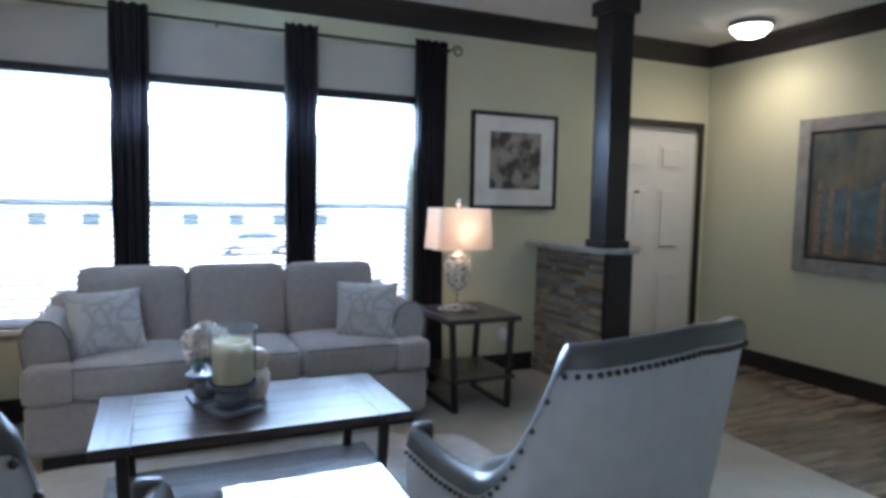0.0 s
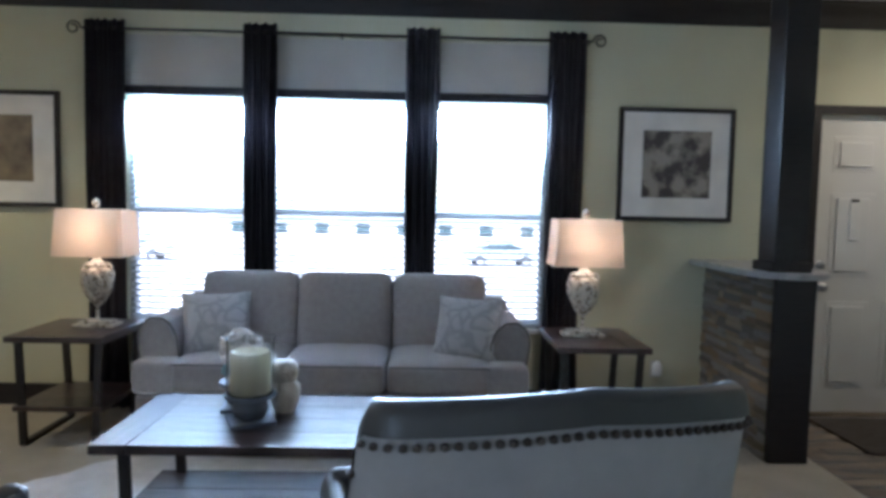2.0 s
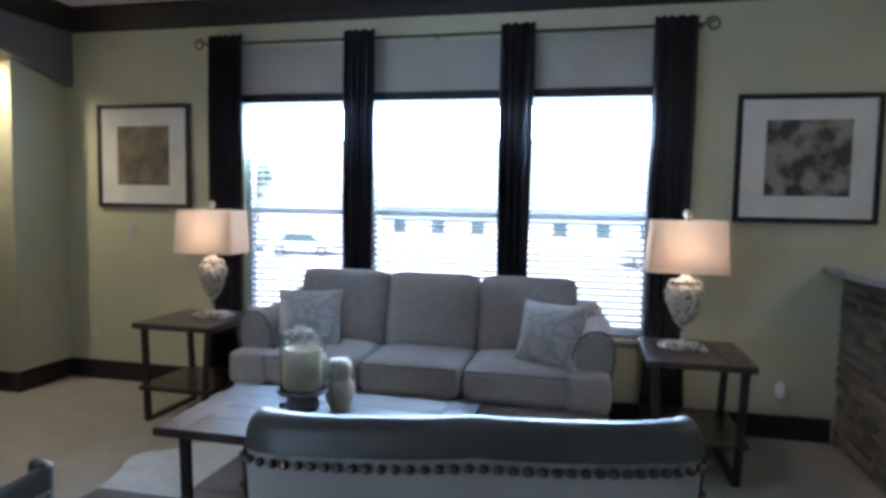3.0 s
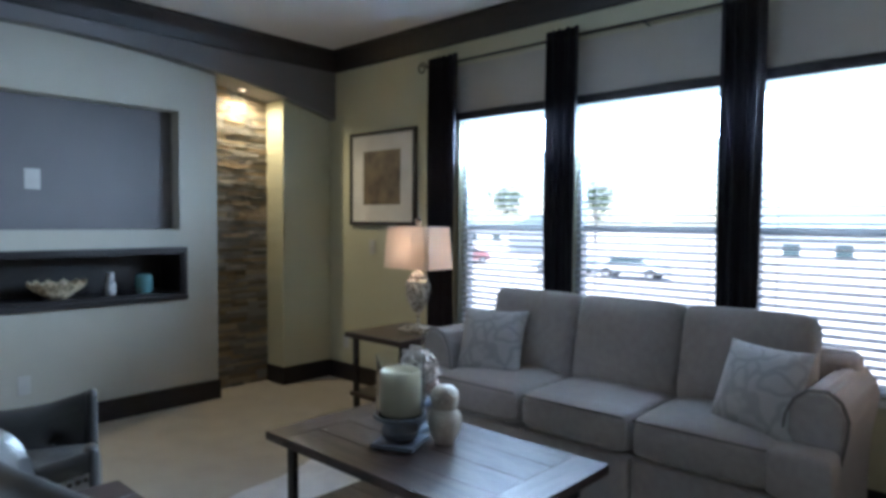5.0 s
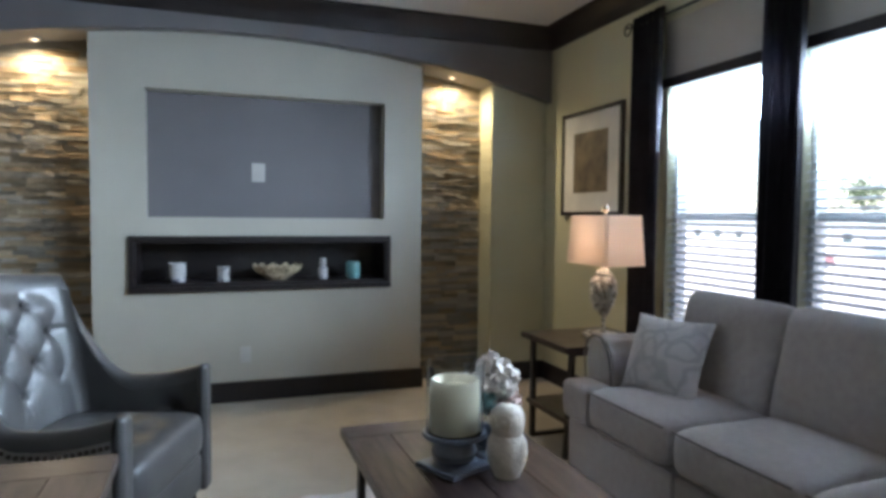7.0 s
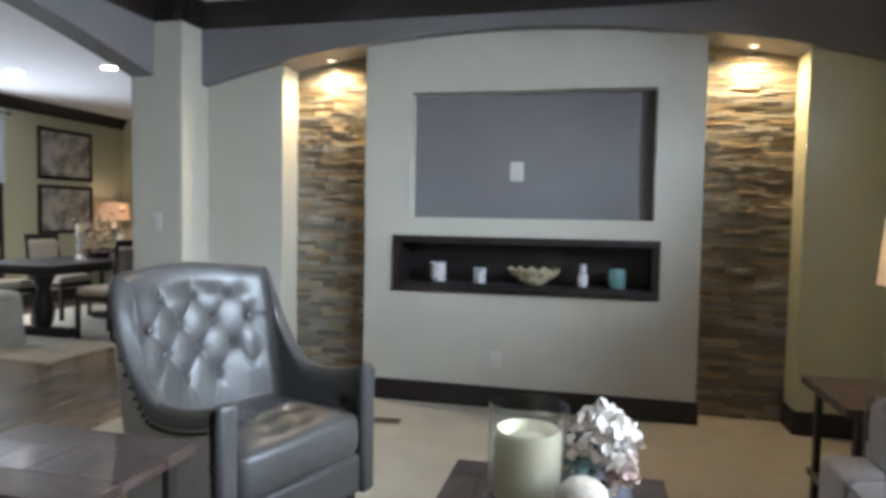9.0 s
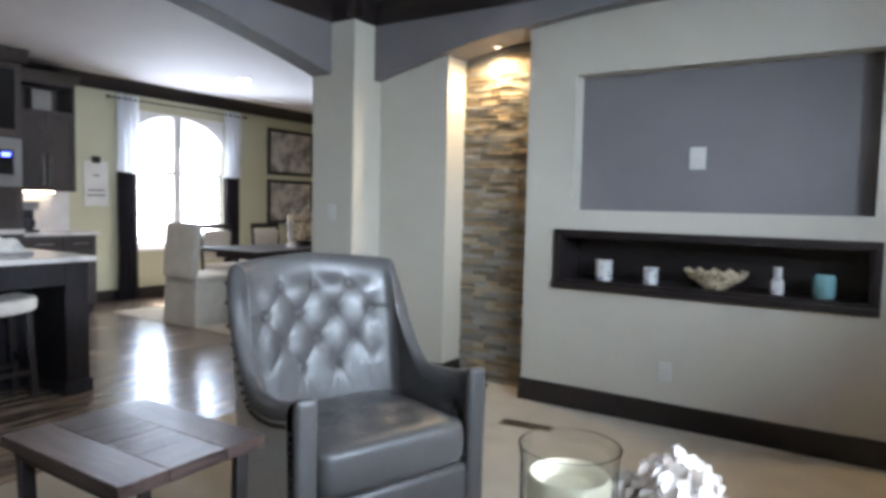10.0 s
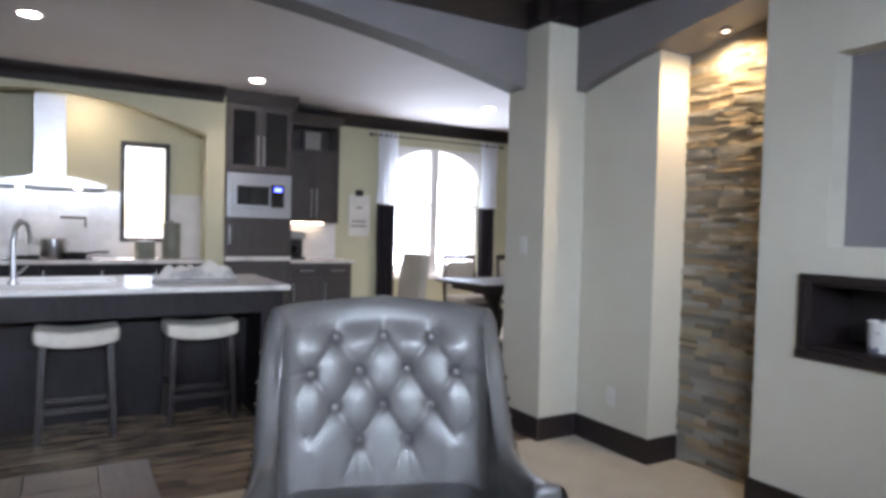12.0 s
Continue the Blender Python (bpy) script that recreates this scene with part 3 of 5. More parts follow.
# ---- pony wall with post ----
pony = tagged(thing("half_wall_stone", "stacked stone half wall with a pale cap and dark post", "half wall"), kind="structure")
part("core", B((3.525, 4.25, 0), (3.735, YW, 1.02)), GROUT, pony)
part("end_panel", B((3.52, 4.215, 0), (3.745, 4.25, 1.02), 0.004), DARK, pony, "dark espresso end panel")
cap = [(3.40, YW), (3.40, 4.42), (3.44, 4.27), (3.52, 4.17), (3.63, 4.13), (3.76, 4.17), (3.85, 4.27), (3.88, 4.42), (3.88, YW)]
part("cap", prism(cap, "z", 1.02, 1.055, 0.006), SLAB, pony, "pale grey stone cap with rounded end")
part("post", B((3.515, 4.24, 1.055), (3.695, 4.42, H), 0.006), DARK, pony, "square dark espresso post")
part("post_base", B((3.495, 4.22, 1.055), (3.715, 4.44, 1.11), 0.006), DARK, pony)
part("post_head", B((3.485, 4.21, H - 0.1), (3.725, 4.45, H), 0.012), DARK, pony)

# ---- pictures on the wall ----


def picture(name, label, x0, x1, z0, z1, y, frame_m, frame_w, mat_m, print_m, inner, facing=-1, depth=0.03, turn=0):
    w, h = x1 - x0, z1 - z0
    p = thing(name, label, "picture", pose((x0 + x1) / 2, y, (z0 + z1) / 2, 0, 0, turn))
    d = -depth
    part("frame", join(B((-w / 2, d, -h / 2), (-w / 2 + frame_w, 0, h / 2), 0.005), B((w / 2 - frame_w, d, -h / 2), (w / 2, 0, h / 2), 0.005),
                       B((-w / 2 + frame_w, d, h / 2 - frame_w), (w / 2 - frame_w, 0, h / 2), 0.005), B((-w / 2 + frame_w, d, -h / 2), (w / 2 - frame_w, 0, -h / 2 + frame_w), 0.005)), frame_m, p)
    part("mount", B((-w / 2 + frame_w, d + 0.012, -h / 2 + frame_w), (w / 2 - frame_w, -0.002, h / 2 - frame_w)), mat_m, p)
    a, b, c, e = inner
    part("print", B((a * w - w / 2, d + 0.009, c * h - h / 2), (b * w - w / 2, d + 0.0115, e * h - h / 2)), print_m, p)
    return p


picture("framed_print", "black-framed sepia print with a wide white mount", -1.53, -0.762, 1.315, 2.065, YW, DARK, 0.03, MATBOARD, PRINT_A, (0.22, 0.78, 0.22, 0.79))
picture("framed_print", "black-framed grey-toned print with a wide white mount", 2.89, 3.665, 1.305, 2.055, YW, DARK, 0.03, MATBOARD, PRINT_B, (0.21, 0.8, 0.21, 0.8))
painting = picture("framed_painting", "large silver-framed dark forest painting on the entry wall", -0.6, 0.6, 0.87, 2.04, XR, SILVERWOOD, 0.1, DARK, PRINT_C, (0.105, 0.895, 0.105, 0.895), turn=-90)
painting.location = (XR, 3.55, 1.455)
TRUNK = mat("painted_trunk", (0.24, 0.17, 0.11), 0.6, colour2=(0.12, 0.085, 0.06), scale=14, stretch=(1, 1, 4))
MIST = mat("painted_mist", (0.10, 0.15, 0.16), 0.6, colour2=(0.05, 0.075, 0.085), scale=9, contrast=(0.3, 0.7))
part("painted_glade", prism([(-0.40, -0.36), (0.42, -0.38), (0.40, 0.02), (0.2, 0.1), (-0.1, 0.04), (-0.36, 0.06)], "y", -0.0225, -0.021), MIST, painting)
for x, w, top in ((-0.41, 0.030, 0.12), (-0.31, 0.034, 0.08), (-0.17, 0.018, 0.16), (0.06, 0.03, 0.1), (0.22, 0.022, 0.2), (0.36, 0.036, 0.12)):
    part("painted_trunk", prism([(x - w, -0.44), (x + w, -0.44), (x + w * 0.6, -0.1), (x + w * 0.9, top), (x - w * 0.2, top), (x - w * 0.6, -0.1)], "y", -0.0235, -0.0226), TRUNK, painting)

# ---- sofa ----
SX, SY = 1.14, 4.59
sofa = thing("sofa", "three-seat grey-beige linen sofa with rounded arms", "sofa", pose(SX, SY, 0))
sofa.scale = (0.935, 0.9, 1)
part("base", B((-1.11, -0.40, 0.07), (1.11, 0.38, 0.34), 0.02, 3), SOFA, sofa)
part("plinth", B((-1.05, -0.36, 0.0), (1.05, 0.36, 0.07)), DARK, sofa)
for s in (-1, 1):
    prof = [(s * 0.90, 0.08), (s * 1.10, 0.08), (s * 1.115, 0.40), (s * 1.14, 0.52), (s * 1.145, 0.58), (s * 1.12, 0.635), (s * 1.07, 0.665), (s * 1.0, 0.66), (s * 0.95, 0.625), (s * 0.92, 0.57), (s * 0.905, 0.48)]
    prof = [(p, 0.08 + (q - 0.08) * 1.13) for p, q in prof]
    arm = part("arm", prism(prof, "y", -0.31, 0.40, 0.018), SOFA, sofa)
    part("arm_piping", tube([(p, -0.315, q) for p, q in prof[1:]], 0.005, 6), SEAM, arm)
part("back_frame", B((-1.08, 0.24, 0.28), (1.08, 0.42, 0.80), 0.05, 4), SOFA, sofa)
for k in (-1, 0, 1):
    c = part("seat_cushion", moved(cushion(0.615, 0.74, 0.20, 0.22), pose(k * 0.613, -0.10, 0.44)), SOFA, sofa)
    part("piping", tube([(k * 0.613 + a, -0.463, 0.515) for a in np.linspace(-0.28, 0.28, 9)], 0.005, 6), SEAM, c)
    part("seat_front", B((k * 0.613 - 0.303 - 0.20 * (k < 0), -0.43, 0.10), (k * 0.613 + 0.303 + 0.20 * (k > 0), -0.395, 0.34), 0.015, 3), SOFA, sofa)
    if k:
        part("cushion_wing", moved(cushion(0.24, 0.17, 0.185, 0.12), pose(k * 1.005, -0.385, 0.44)), SOFA, c)
    part("back_cushion", moved(cushion(0.62, 0.50, 0.25, 0.3), pose(k * 0.615, 0.20, 0.705, 90 - 14)), SOFA, sofa)
for x, tilt, turn in ((-0.70, 24, 18), (0.73, 22, -21)):
    solid("throw_pillow", throw(0.385, 0.15), PILLOW, "square grey and cream patterned throw pillow on the sofa", "pillow",
          pose(SX + x, SY - 0.10 - 0.06 * (x > 0), 0.675, -tilt, 0, turn), "sofa pillows")

# ---- rustic tables ----


def plank_top(parent, x0, x1, y0, y1, z0, z1, name="tabletop"):
    """Long boards between two breadboard ends."""
    e = 0.13
    part("breadboard_end", B((x0, y0, z0), (x0 + e, y1, z1), 0.002, 1), TABLE_Y, parent)
    part("breadboard_end", B((x1 - e, y0, z0), (x1, y1, z1), 0.002, 1), TABLE_Y, parent)
    n = max(3, round((y1 - y0) / 0.14))
    for i in range(n):
        a, b = y0 + (y1 - y0) * i / n, y0 + (y1 - y0) * (i + 1) / n
        part("board", B((x0 + e + 0.001, a + 0.0008, z0), (x1 - e - 0.001, b - 0.0008, z1), 0.0012, 1), TABLE, parent)


def rustic_table(name, label, cx, cy, w, d, h, shelf=True, turn=0, leg=0.04, inset=0.1):
    t = thing(name, label, "table", pose(cx, cy, 0, 0, 0, turn))
    plank_top(t, -w / 2, w / 2, -d / 2, d / 2, h - 0.035, h)
    for sx in (-1, 1):
        x = sx * (w / 2 - inset)
        for sy in (-1, 1):
            y = sy * (d / 2 - 0.05)
            lg = leg / 2
            part("leg", moved(B((-lg, -lg * 0.6, 0.0), (lg, lg * 0.6, h - 0.036), 0.003), Matrix.Translation((x, y, 0)) @ Matrix.Shear("XY", 4, (sx * 0.045, sy * -0.02))), METAL, t)
        part("foot_bar", B((x - leg / 2, -d / 2 + 0.06, 0.0), (x + leg / 2, d / 2 - 0.06, 0.02), 0.003), METAL, t)
        part("top_bar", B((x - leg / 2 + sx * 0.03, -d / 2 + 0.05, h - 0.055), (x + leg / 2 + sx * 0.03, d / 2 - 0.05, h - 0.036), 0.003), METAL, t)
    if shelf:
        z = h * 0.36
        sw = w / 2 - 0.02
        for i in range(3):
            a, b = -d / 2 + 0.03 + (d - 0.06) * i / 3, -d / 2 + 0.03 + (d - 0.06) * (i + 1) / 3
            part("shelf_board", B((-sw, a + 0.001, z - 0.03), (sw, b - 0.001, z), 0.003), TABLE, t)
    return t


rustic_table("coffee_table", "dark plank coffee table with metal legs and lower shelf", 1.042, 3.335, 1.16, 0.62, 0.52, inset=0.12)
rustic_table("end_table", "dark plank end table with metal legs beside the sofa", 2.62, 4.56, 0.52, 0.6, 0.62, inset=0.07)
rustic_table("end_table", "dark plank end table with metal legs beside the sofa", -0.395, 4.61, 0.53, 0.58, 0.62, inset=0.07)
rustic_table("side_table", "dark plank side table between the two armchairs", 1.04, 2.05, 0.43, 0.57, 0.63, shelf=False, inset=0.06)

# ---- table lamps ----


def table_lamp(x, y, z, label="lit table lamp with a carved urn base and linen shade", grp="sofa end lamps"):
    l = thing("table_lamp", label, "lamp", pose(x, y, z), grp)
    part("foot", join(B((-0.12, -0.07, 0), (0.12, 0.07, 0.018), 0.004), B((-0.09, -0.055, 0.018), (0.09, 0.055, 0.034), 0.004)), CARVED, l)
    part("stem", lathe([(0.022, 0.034), (0.010, 0.05), (0.009, 0.12), (0.02, 0.13)], 14), CARVED, l)
    urn = lathe([(0.018, 0.12), (0.045, 0.15), (0.075, 0.20), (0.092, 0.26), (0.096, 0.31), (0.088, 0.335), (0.055, 0.35), (0.06, 0.365), (0.04, 0.385), (0.022, 0.40), (0.016, 0.43)], 28)
    for v in urn.verts:
        v.co.y *= 0.6
        a = math.atan2(v.co.y, v.co.x)
        k = 1 + 0.09 * math.sin(9 * a + 40 * v.co.z) * (0.13 < v.co.z < 0.34)
        v.co.x, v.co.y = v.co.x * k, v.co.y * k
    part("urn", urn, CARVED, l, "carved antique-white urn")
    for s in (-1, 1):
        part("scroll", tube([(s * (0.055 + 0.03 * math.cos(a)), 0, 0.345 + 0.03 * math.sin(a)) for a in np.linspace(-2.4, 2.6, 14)], 0.011, 7, 0.6), CARVED, l)
        part("leaf_ornament", tube([(s * 0.0, -0.055, 0.17), (s * 0.03, -0.06, 0.22), (s * 0.055, -0.052, 0.27), (s * 0.03, -0.058, 0.31)], 0.011, 7, 0.5), CARVED, l)
        part("leaf_ornament", tube([(s * 0.008, -0.05, 0.33), (s * 0.045, -0.062, 0.29), (s * 0.02, -0.064, 0.25), (s * 0.045, -0.05, 0.2)], 0.009, 7, 0.5), CARVED, l)
    w0, d0, w1, d1, za, zb = 0.205, 0.13, 0.188, 0.115, 0.42, 0.695
    outer = bmesh.new()
    ring = lambda w, d, zz: [outer.verts.new(p) for p in ((-w, -d, zz), (w, -d, zz), (w, d, zz), (-w, d, zz))]
    a, b = ring(w0, d0, za), ring(w1, d1, zb)
    for i in range(4):
        outer.faces.new((a[i], a[(i + 1) % 4], b[(i + 1) % 4], b[i]))
    bmesh.ops.bevel(outer, geom=[e for e in outer.edges if abs(e.verts[0].co.z - e.verts[1].co.z) > 0.1], offset=0.012, segments=3, affect="EDGES")
    bmesh.ops.solidify(outer, geom=outer.faces[:], thickness=0.003)
    part("shade", outer, SHADE, l, "rectangular off-white linen shade, glowing")
    part("harp", tube([(0, 0, 0.43), (0.05, 0, 0.50), (0.05, 0, 0.60), (0, 0, 0.69), (-0.05, 0, 0.60), (-0.05, 0, 0.50), (0, 0, 0.43)], 0.003, 5), METAL, l)
    part("bulb", lathe([(0.0, 0.50), (0.022, 0.515), (0.03, 0.545), (0.022, 0.58), (0.013, 0.6), (0.0, 0.605)][::1], 14), BULB, l)
    part("finial", lathe([(0.0, 0.69), (0.012, 0.70), (0.009, 0.71), (0.024, 0.725), (0.02, 0.74), (0.008, 0.755), (0.0, 0.76)], 12), CARVED, l)
    lamp("table_lamp_light", "POINT", (x, y, z + 0.55), 1.3, (1.0, 0.70, 0.48), 0.04)


table_lamp(2.57, 4.60, 0.62)
table_lamp(-0.325, 4.67, 0.62)

# ---- tufted armchairs ----
path_r = 0.075


def u_path(u, off):
    """The chair's plan line, from the front of one arm round the back to the other. off: metres inward."""
    hw0, front, back0, r0 = 0.375, 0.27, -0.255, path_r
    side0, arc0, mid0 = front - (back0 + r0), math.pi / 2 * r0, 2 * (hw0 - r0)
    hw, back, r = hw0 - off, back0 + off, max(0.03, r0 - off)
    s = u * (2 * side0 + 2 * arc0 + mid0)
    if s < side0:
        x, y = hw, front - (front - back - r) * s / side0
    elif s < side0 + arc0:
        a = (s - side0) / arc0 * math.pi / 2
        x, y = hw - r + r * math.cos(a), back + r - r * math.sin(a)
    elif s < side0 + arc0 + mid0:
        x, y = (hw - r) * (1 - 2 * (s - side0 - arc0) / mid0), back
    elif s < side0 + 2 * arc0 + mid0:
        a = (s - side0 - arc0 - mid0) / arc0 * math.pi / 2
        x, y = -hw + r - r * math.sin(a), back + r - r * math.cos(a)
    else:
        x, y = -hw, back + r + (front - back - r) * (s - side0 - 2 * arc0 - mid0) / side0
    if y < back + r + 0.02:
        y -= 0.085 * max(0.0, 1 - (x / hw) ** 2)
    return x * (1 + 0.12 * max(0, y + 0.1)), y


def shell_top(u):
    """The height of the chair's rim along that line: level arms, a steep sweep, a gently crowned back."""
    e = min(u, 1 - u) * 2
    arm = 0.645 - 0.04 * math.sin(min(1, e / 0.28) * math.pi / 2)
    t = max(0.0, min(1, (e - 0.32) / 0.25))
    return arm + 0.404 * (0.55 * (1 - math.sqrt(1 - 0.98 * t * t)) + 0.45 * t ** 1.9) / 0.925 + 0.035 * max(0, (e - 0.55) / 0.45) ** 0.8


def lean(y, z):
    return y - 0.16 * max(0, z - 0.42) * max(0, min(1, (0.1 - y) / 0.35))


TX, TZ_ROW = 0.155, 0.108
TUFT = [(x * TX, 0.842 + k * TZ_ROW) for k, row in ((1, (-1, 0, 1)), (0, (-1.5, -0.5, 0.5, 1.5)), (-1, (-1, 0, 1)), (-2, (-0.5, 0.5))) for x in row]


def soft_step(t):
    t = max(0.0, min(1.0, t))
    return t * t * (3 - 2 * t)


def tuft_depth(x, z, top):
    """How far the leather sinks at a place on the back: dimples at the buttons, creases on the diagonals, pleats above and below."""
    p, q = x / TX - 0.5, (z - 0.842) / (2 * TZ_ROW)
    inside = max(0, min(1, (z - 0.615) / 0.04)) * max(0, min(1, (0.965 - z) / 0.03)) * max(0, min(1, (0.29 - abs(x)) / 0.05))
    du, dw = abs((p + q) - round(p + q)), abs((p - q) - round(p - q))
    crease = max(math.exp(-(du / 0.085) ** 2), math.exp(-(dw / 0.085) ** 2))
    puff = abs(math.sin(math.pi * (p + q)) * math.sin(math.pi * (p - q)))
    sink = inside * (0.0035 * crease + 0.006 * (1 - puff))
    for tx, tz in TUFT:
        d2 = (x - tx) ** 2 + (z - tz) ** 2
        sink += 0.016 * math.exp(-d2 / 0.00022) + 0.010 * math.exp(-d2 / 0.0016)
        if tz > 0.94 and z > tz:
            sink += 0.006 * math.exp(-((x - tx) / 0.011) ** 2) * max(0, min(1, (top - z) / 0.05))
        if tz < 0.67 and z < tz:
            for k in (-0.5, 0.0, 0.45):
                sink += 0.0045 * math.exp(-((x - tx - k * (tz - z)) / 0.009) ** 2) * max(0, 1 - (tz - z) / 0.12)
        if abs(tx) > 0.2 and abs(x) > abs(tx) and x * tx > 0:
            sink += 0.006 * math.exp(-((z - tz) / 0.011) ** 2)
    return sink


def armchair(label, m):
    c = thing("armchair", label, "armchair", m, "tufted armchairs")
    nu = 120

    def outer(u, v):
        x, y = u_path(u, 0.0)
        z = 0.17 + (shell_top(u) - 0.012 - 0.17) * v
        return (x * (1 + 0.03 * v), lean(y, z), z)
    bm = surf(outer, nu, 10)
    part("outer_shell", bm, FABRIC, c, "pale grey linen outer back and sides")

    def rim(u, v):
        a = v * math.pi
        thick = 0.062
        off = thick / 2 - thick / 2 * math.cos(a)
        x, y = u_path(u, off)
        z = shell_top(u) + 0.048 * math.sin(a) - 0.02 * v
        if v == 0:
            x, y = u_path(u, -0.004)
        return (x * 1.03, lean(y, z), z - (0.016 if v == 0 else 0))
    part("rim", surf(rim, nu, 8), LEATHER, c, "rolled grey leather rim")

    def inner(u, v):
        x, y = u_path(u, 0.062)
        zt = shell_top(u) - 0.02
        z = 0.36 + (zt - 0.36) * v
        y = lean(y, z)
        x *= 1.03
        dent = 0.0
        if y < 0.0 and abs(x) < 0.308:
            pad = 0.03 * soft_step((0.308 - abs(x)) / 0.12) * soft_step((zt - z) / 0.09)
            dent = tuft_depth(x, z, zt)
            return (x, y + pad - dent, z)
        for ty in (0.14,):
            d2 = (y - ty) ** 2 + (z - 0.5) ** 2
            dent += 0.03 * math.exp(-d2 / 0.0016)
        return (x + (dent if x > 0 else -dent), y, z)
    part("inner_back", surf(inner, 380, 120), LEATHER, c, "button-tufted glossy grey leather")
    for tx, tz in TUFT:
        y = lean(-0.255 + 0.062 - 0.085 * (1 - (tx / 0.313) ** 2), tz) + 0.018
        part("button", moved(lathe([(0.0, -0.006), (0.011, -0.003), (0.011, 0.003), (0.0, 0.007)], 10), pose(tx, y - 0.012, tz, -90)), LEATHER, c)
    for s in (-1, 1):
        x = s * 0.345
        z1 = shell_top(0) + 0.045
        arm = part("arm_front", B((x - 0.038, 0.255, 0.17), (x + 0.038, 0.295, z1), 0.018, 3), LEATHER, c, "grey leather arm front")
        part("arm_button", moved(lathe([(0.0, -0.006), (0.011, -0.002), (0.011, 0.003), (0.0, 0.007)], 10), pose(s * 0.31, 0.14, 0.5, 0, -90 * s)), LEATHER, c)
    seat = cushion(0.61, 0.55, 0.19, 0.2, 16)
    for v in seat.verts:
        if v.co.z > 0:
            for tx, ty in ((-0.14, 0.02), (0.0, 0.02), (0.14, 0.02), (-0.07, 0.14), (0.07, 0.14), (-0.07, -0.1), (0.07, -0.1)):
                v.co.z -= 0.026 * math.exp(-((v.co.x - tx) ** 2 + (v.co.y - ty) ** 2) / 0.0022)
    part("seat_cushion", moved(seat, pose(0, 0.03, 0.425)), LEATHER, c, "tufted grey leather seat cushion")
    part("apron", B((-0.362, -0.24, 0.17), (0.362, 0.275, 0.335), 0.025, 3), LEATHER, c)
    for sx in (-1, 1):
        for sy, y in ((1, 0.23), (-1, -0.25)):
            part("leg", moved(tube([(0, 0, 0.18), (sx * 0.008, sy * 0.012, 0.09), (sx * 0.016, sy * 0.024, 0.0)], 0.026, 8, 0.55), pose(sx * 0.29, y, 0)), DARK, c, "tapered dark wood leg")
    nails = bmesh.new()
    spots = [(*u_path(u, -0.006), shell_top(u) - 0.032) for u in np.linspace(0.004, 0.996, 84)]
    spots += [(s * 0.379, 0.262, z) for s in (-1, 1) for z in np.arange(0.19, 0.60, 0.028)]
    for x, y, z in spots:
        bmesh.ops.create_icosphere(nails, subdivisions=1, radius=0.0085, matrix=Matrix.Translation((x * (1.03 if z > 0.56 else 1.0 + 0.03 * (z - 0.17) / 0.45), lean(y, z), z)))
    part("nailhead_trim", nails, NAIL, c, "row of dark bronze nailheads", kind="stuff")
    return c


GREY_CHAIR = pose(0.24, 2.175, 0, 0, 0, -19)
WHITE_CHAIR = pose(1.82, 2.25, 0, 0, 0, 12)
ac = armchair("grey tufted leather armchair with pale linen back", GREY_CHAIR)
copy_thing(ac, WHITE_CHAIR)

# ---- coffee-table group ----
TZ = 0.52


def pedestal(x, y, turn, s=1.0):
    p = thing("candle_stand", "blue-grey turned wooden candle pedestal on the coffee table", "candle holder", pose(x, y, TZ, 0, 0, turn))
    part("base", B((-0.085 * s, -0.085 * s, 0), (0.085 * s, 0.085 * s, 0.018), 0.004), BLUEWOOD, p)
    part("bowl", lathe([(0.035 * s, 0.018), (0.06 * s, 0.03), (0.07 * s, 0.055), (0.06 * s, 0.085), (0.055 * s, 0.09), (0.085 * s, 0.098), (0.10 * s, 0.105), (0.10 * s, 0.117)], 28), BLUEWOOD, p)
    return p


pedestal(0.955, 3.29, 24)
solid("pillar_candle", lathe([(0.0, 0.0), (0.074, 0.0), (0.077, 0.005), (0.077, 0.155), (0.071, 0.163), (0.06, 0.158), (0.045, 0.142), (0.0, 0.138)], 32), WAX, "wide cream pillar candle on the pedestal", "candle", pose(0.955, 3.29, TZ + 0.118))
hur = lathe([(0.09, 0.0), (0.09, 0.19), (0.094, 0.215), (0.091, 0.215), (0.087, 0.19), (0.087, 0.0)], 32)
solid("hurricane_glass", hur, CLEAR, "clear glass hurricane sleeve around the candle", "glass", pose(0.955, 3.29, TZ + 0.118))
pedestal(0.865, 3.45, 10, 0.8)
vase = thing("flower_vase", "glass vase of cream silk flowers on the coffee table", "flowers", pose(0.865, 3.45, TZ + 0.118))
part("vase", lathe([(0.05, 0.0), (0.06, 0.03), (0.055, 0.09), (0.058, 0.1), (0.054, 0.1), (0.05, 0.09), (0.055, 0.03), (0.0, 0.01)], 24), CLEAR, vase)
rng = random.Random(4)
BLUSH = mat("blush_petal", (0.62, 0.44, 0.38), 0.8, colour2=(0.74, 0.60, 0.54), scale=20, sheen=0.2)
TEAL_LEAF = mat("teal_petal", (0.20, 0.36, 0.36), 0.8, colour2=(0.30, 0.44, 0.42), scale=20, sheen=0.2)


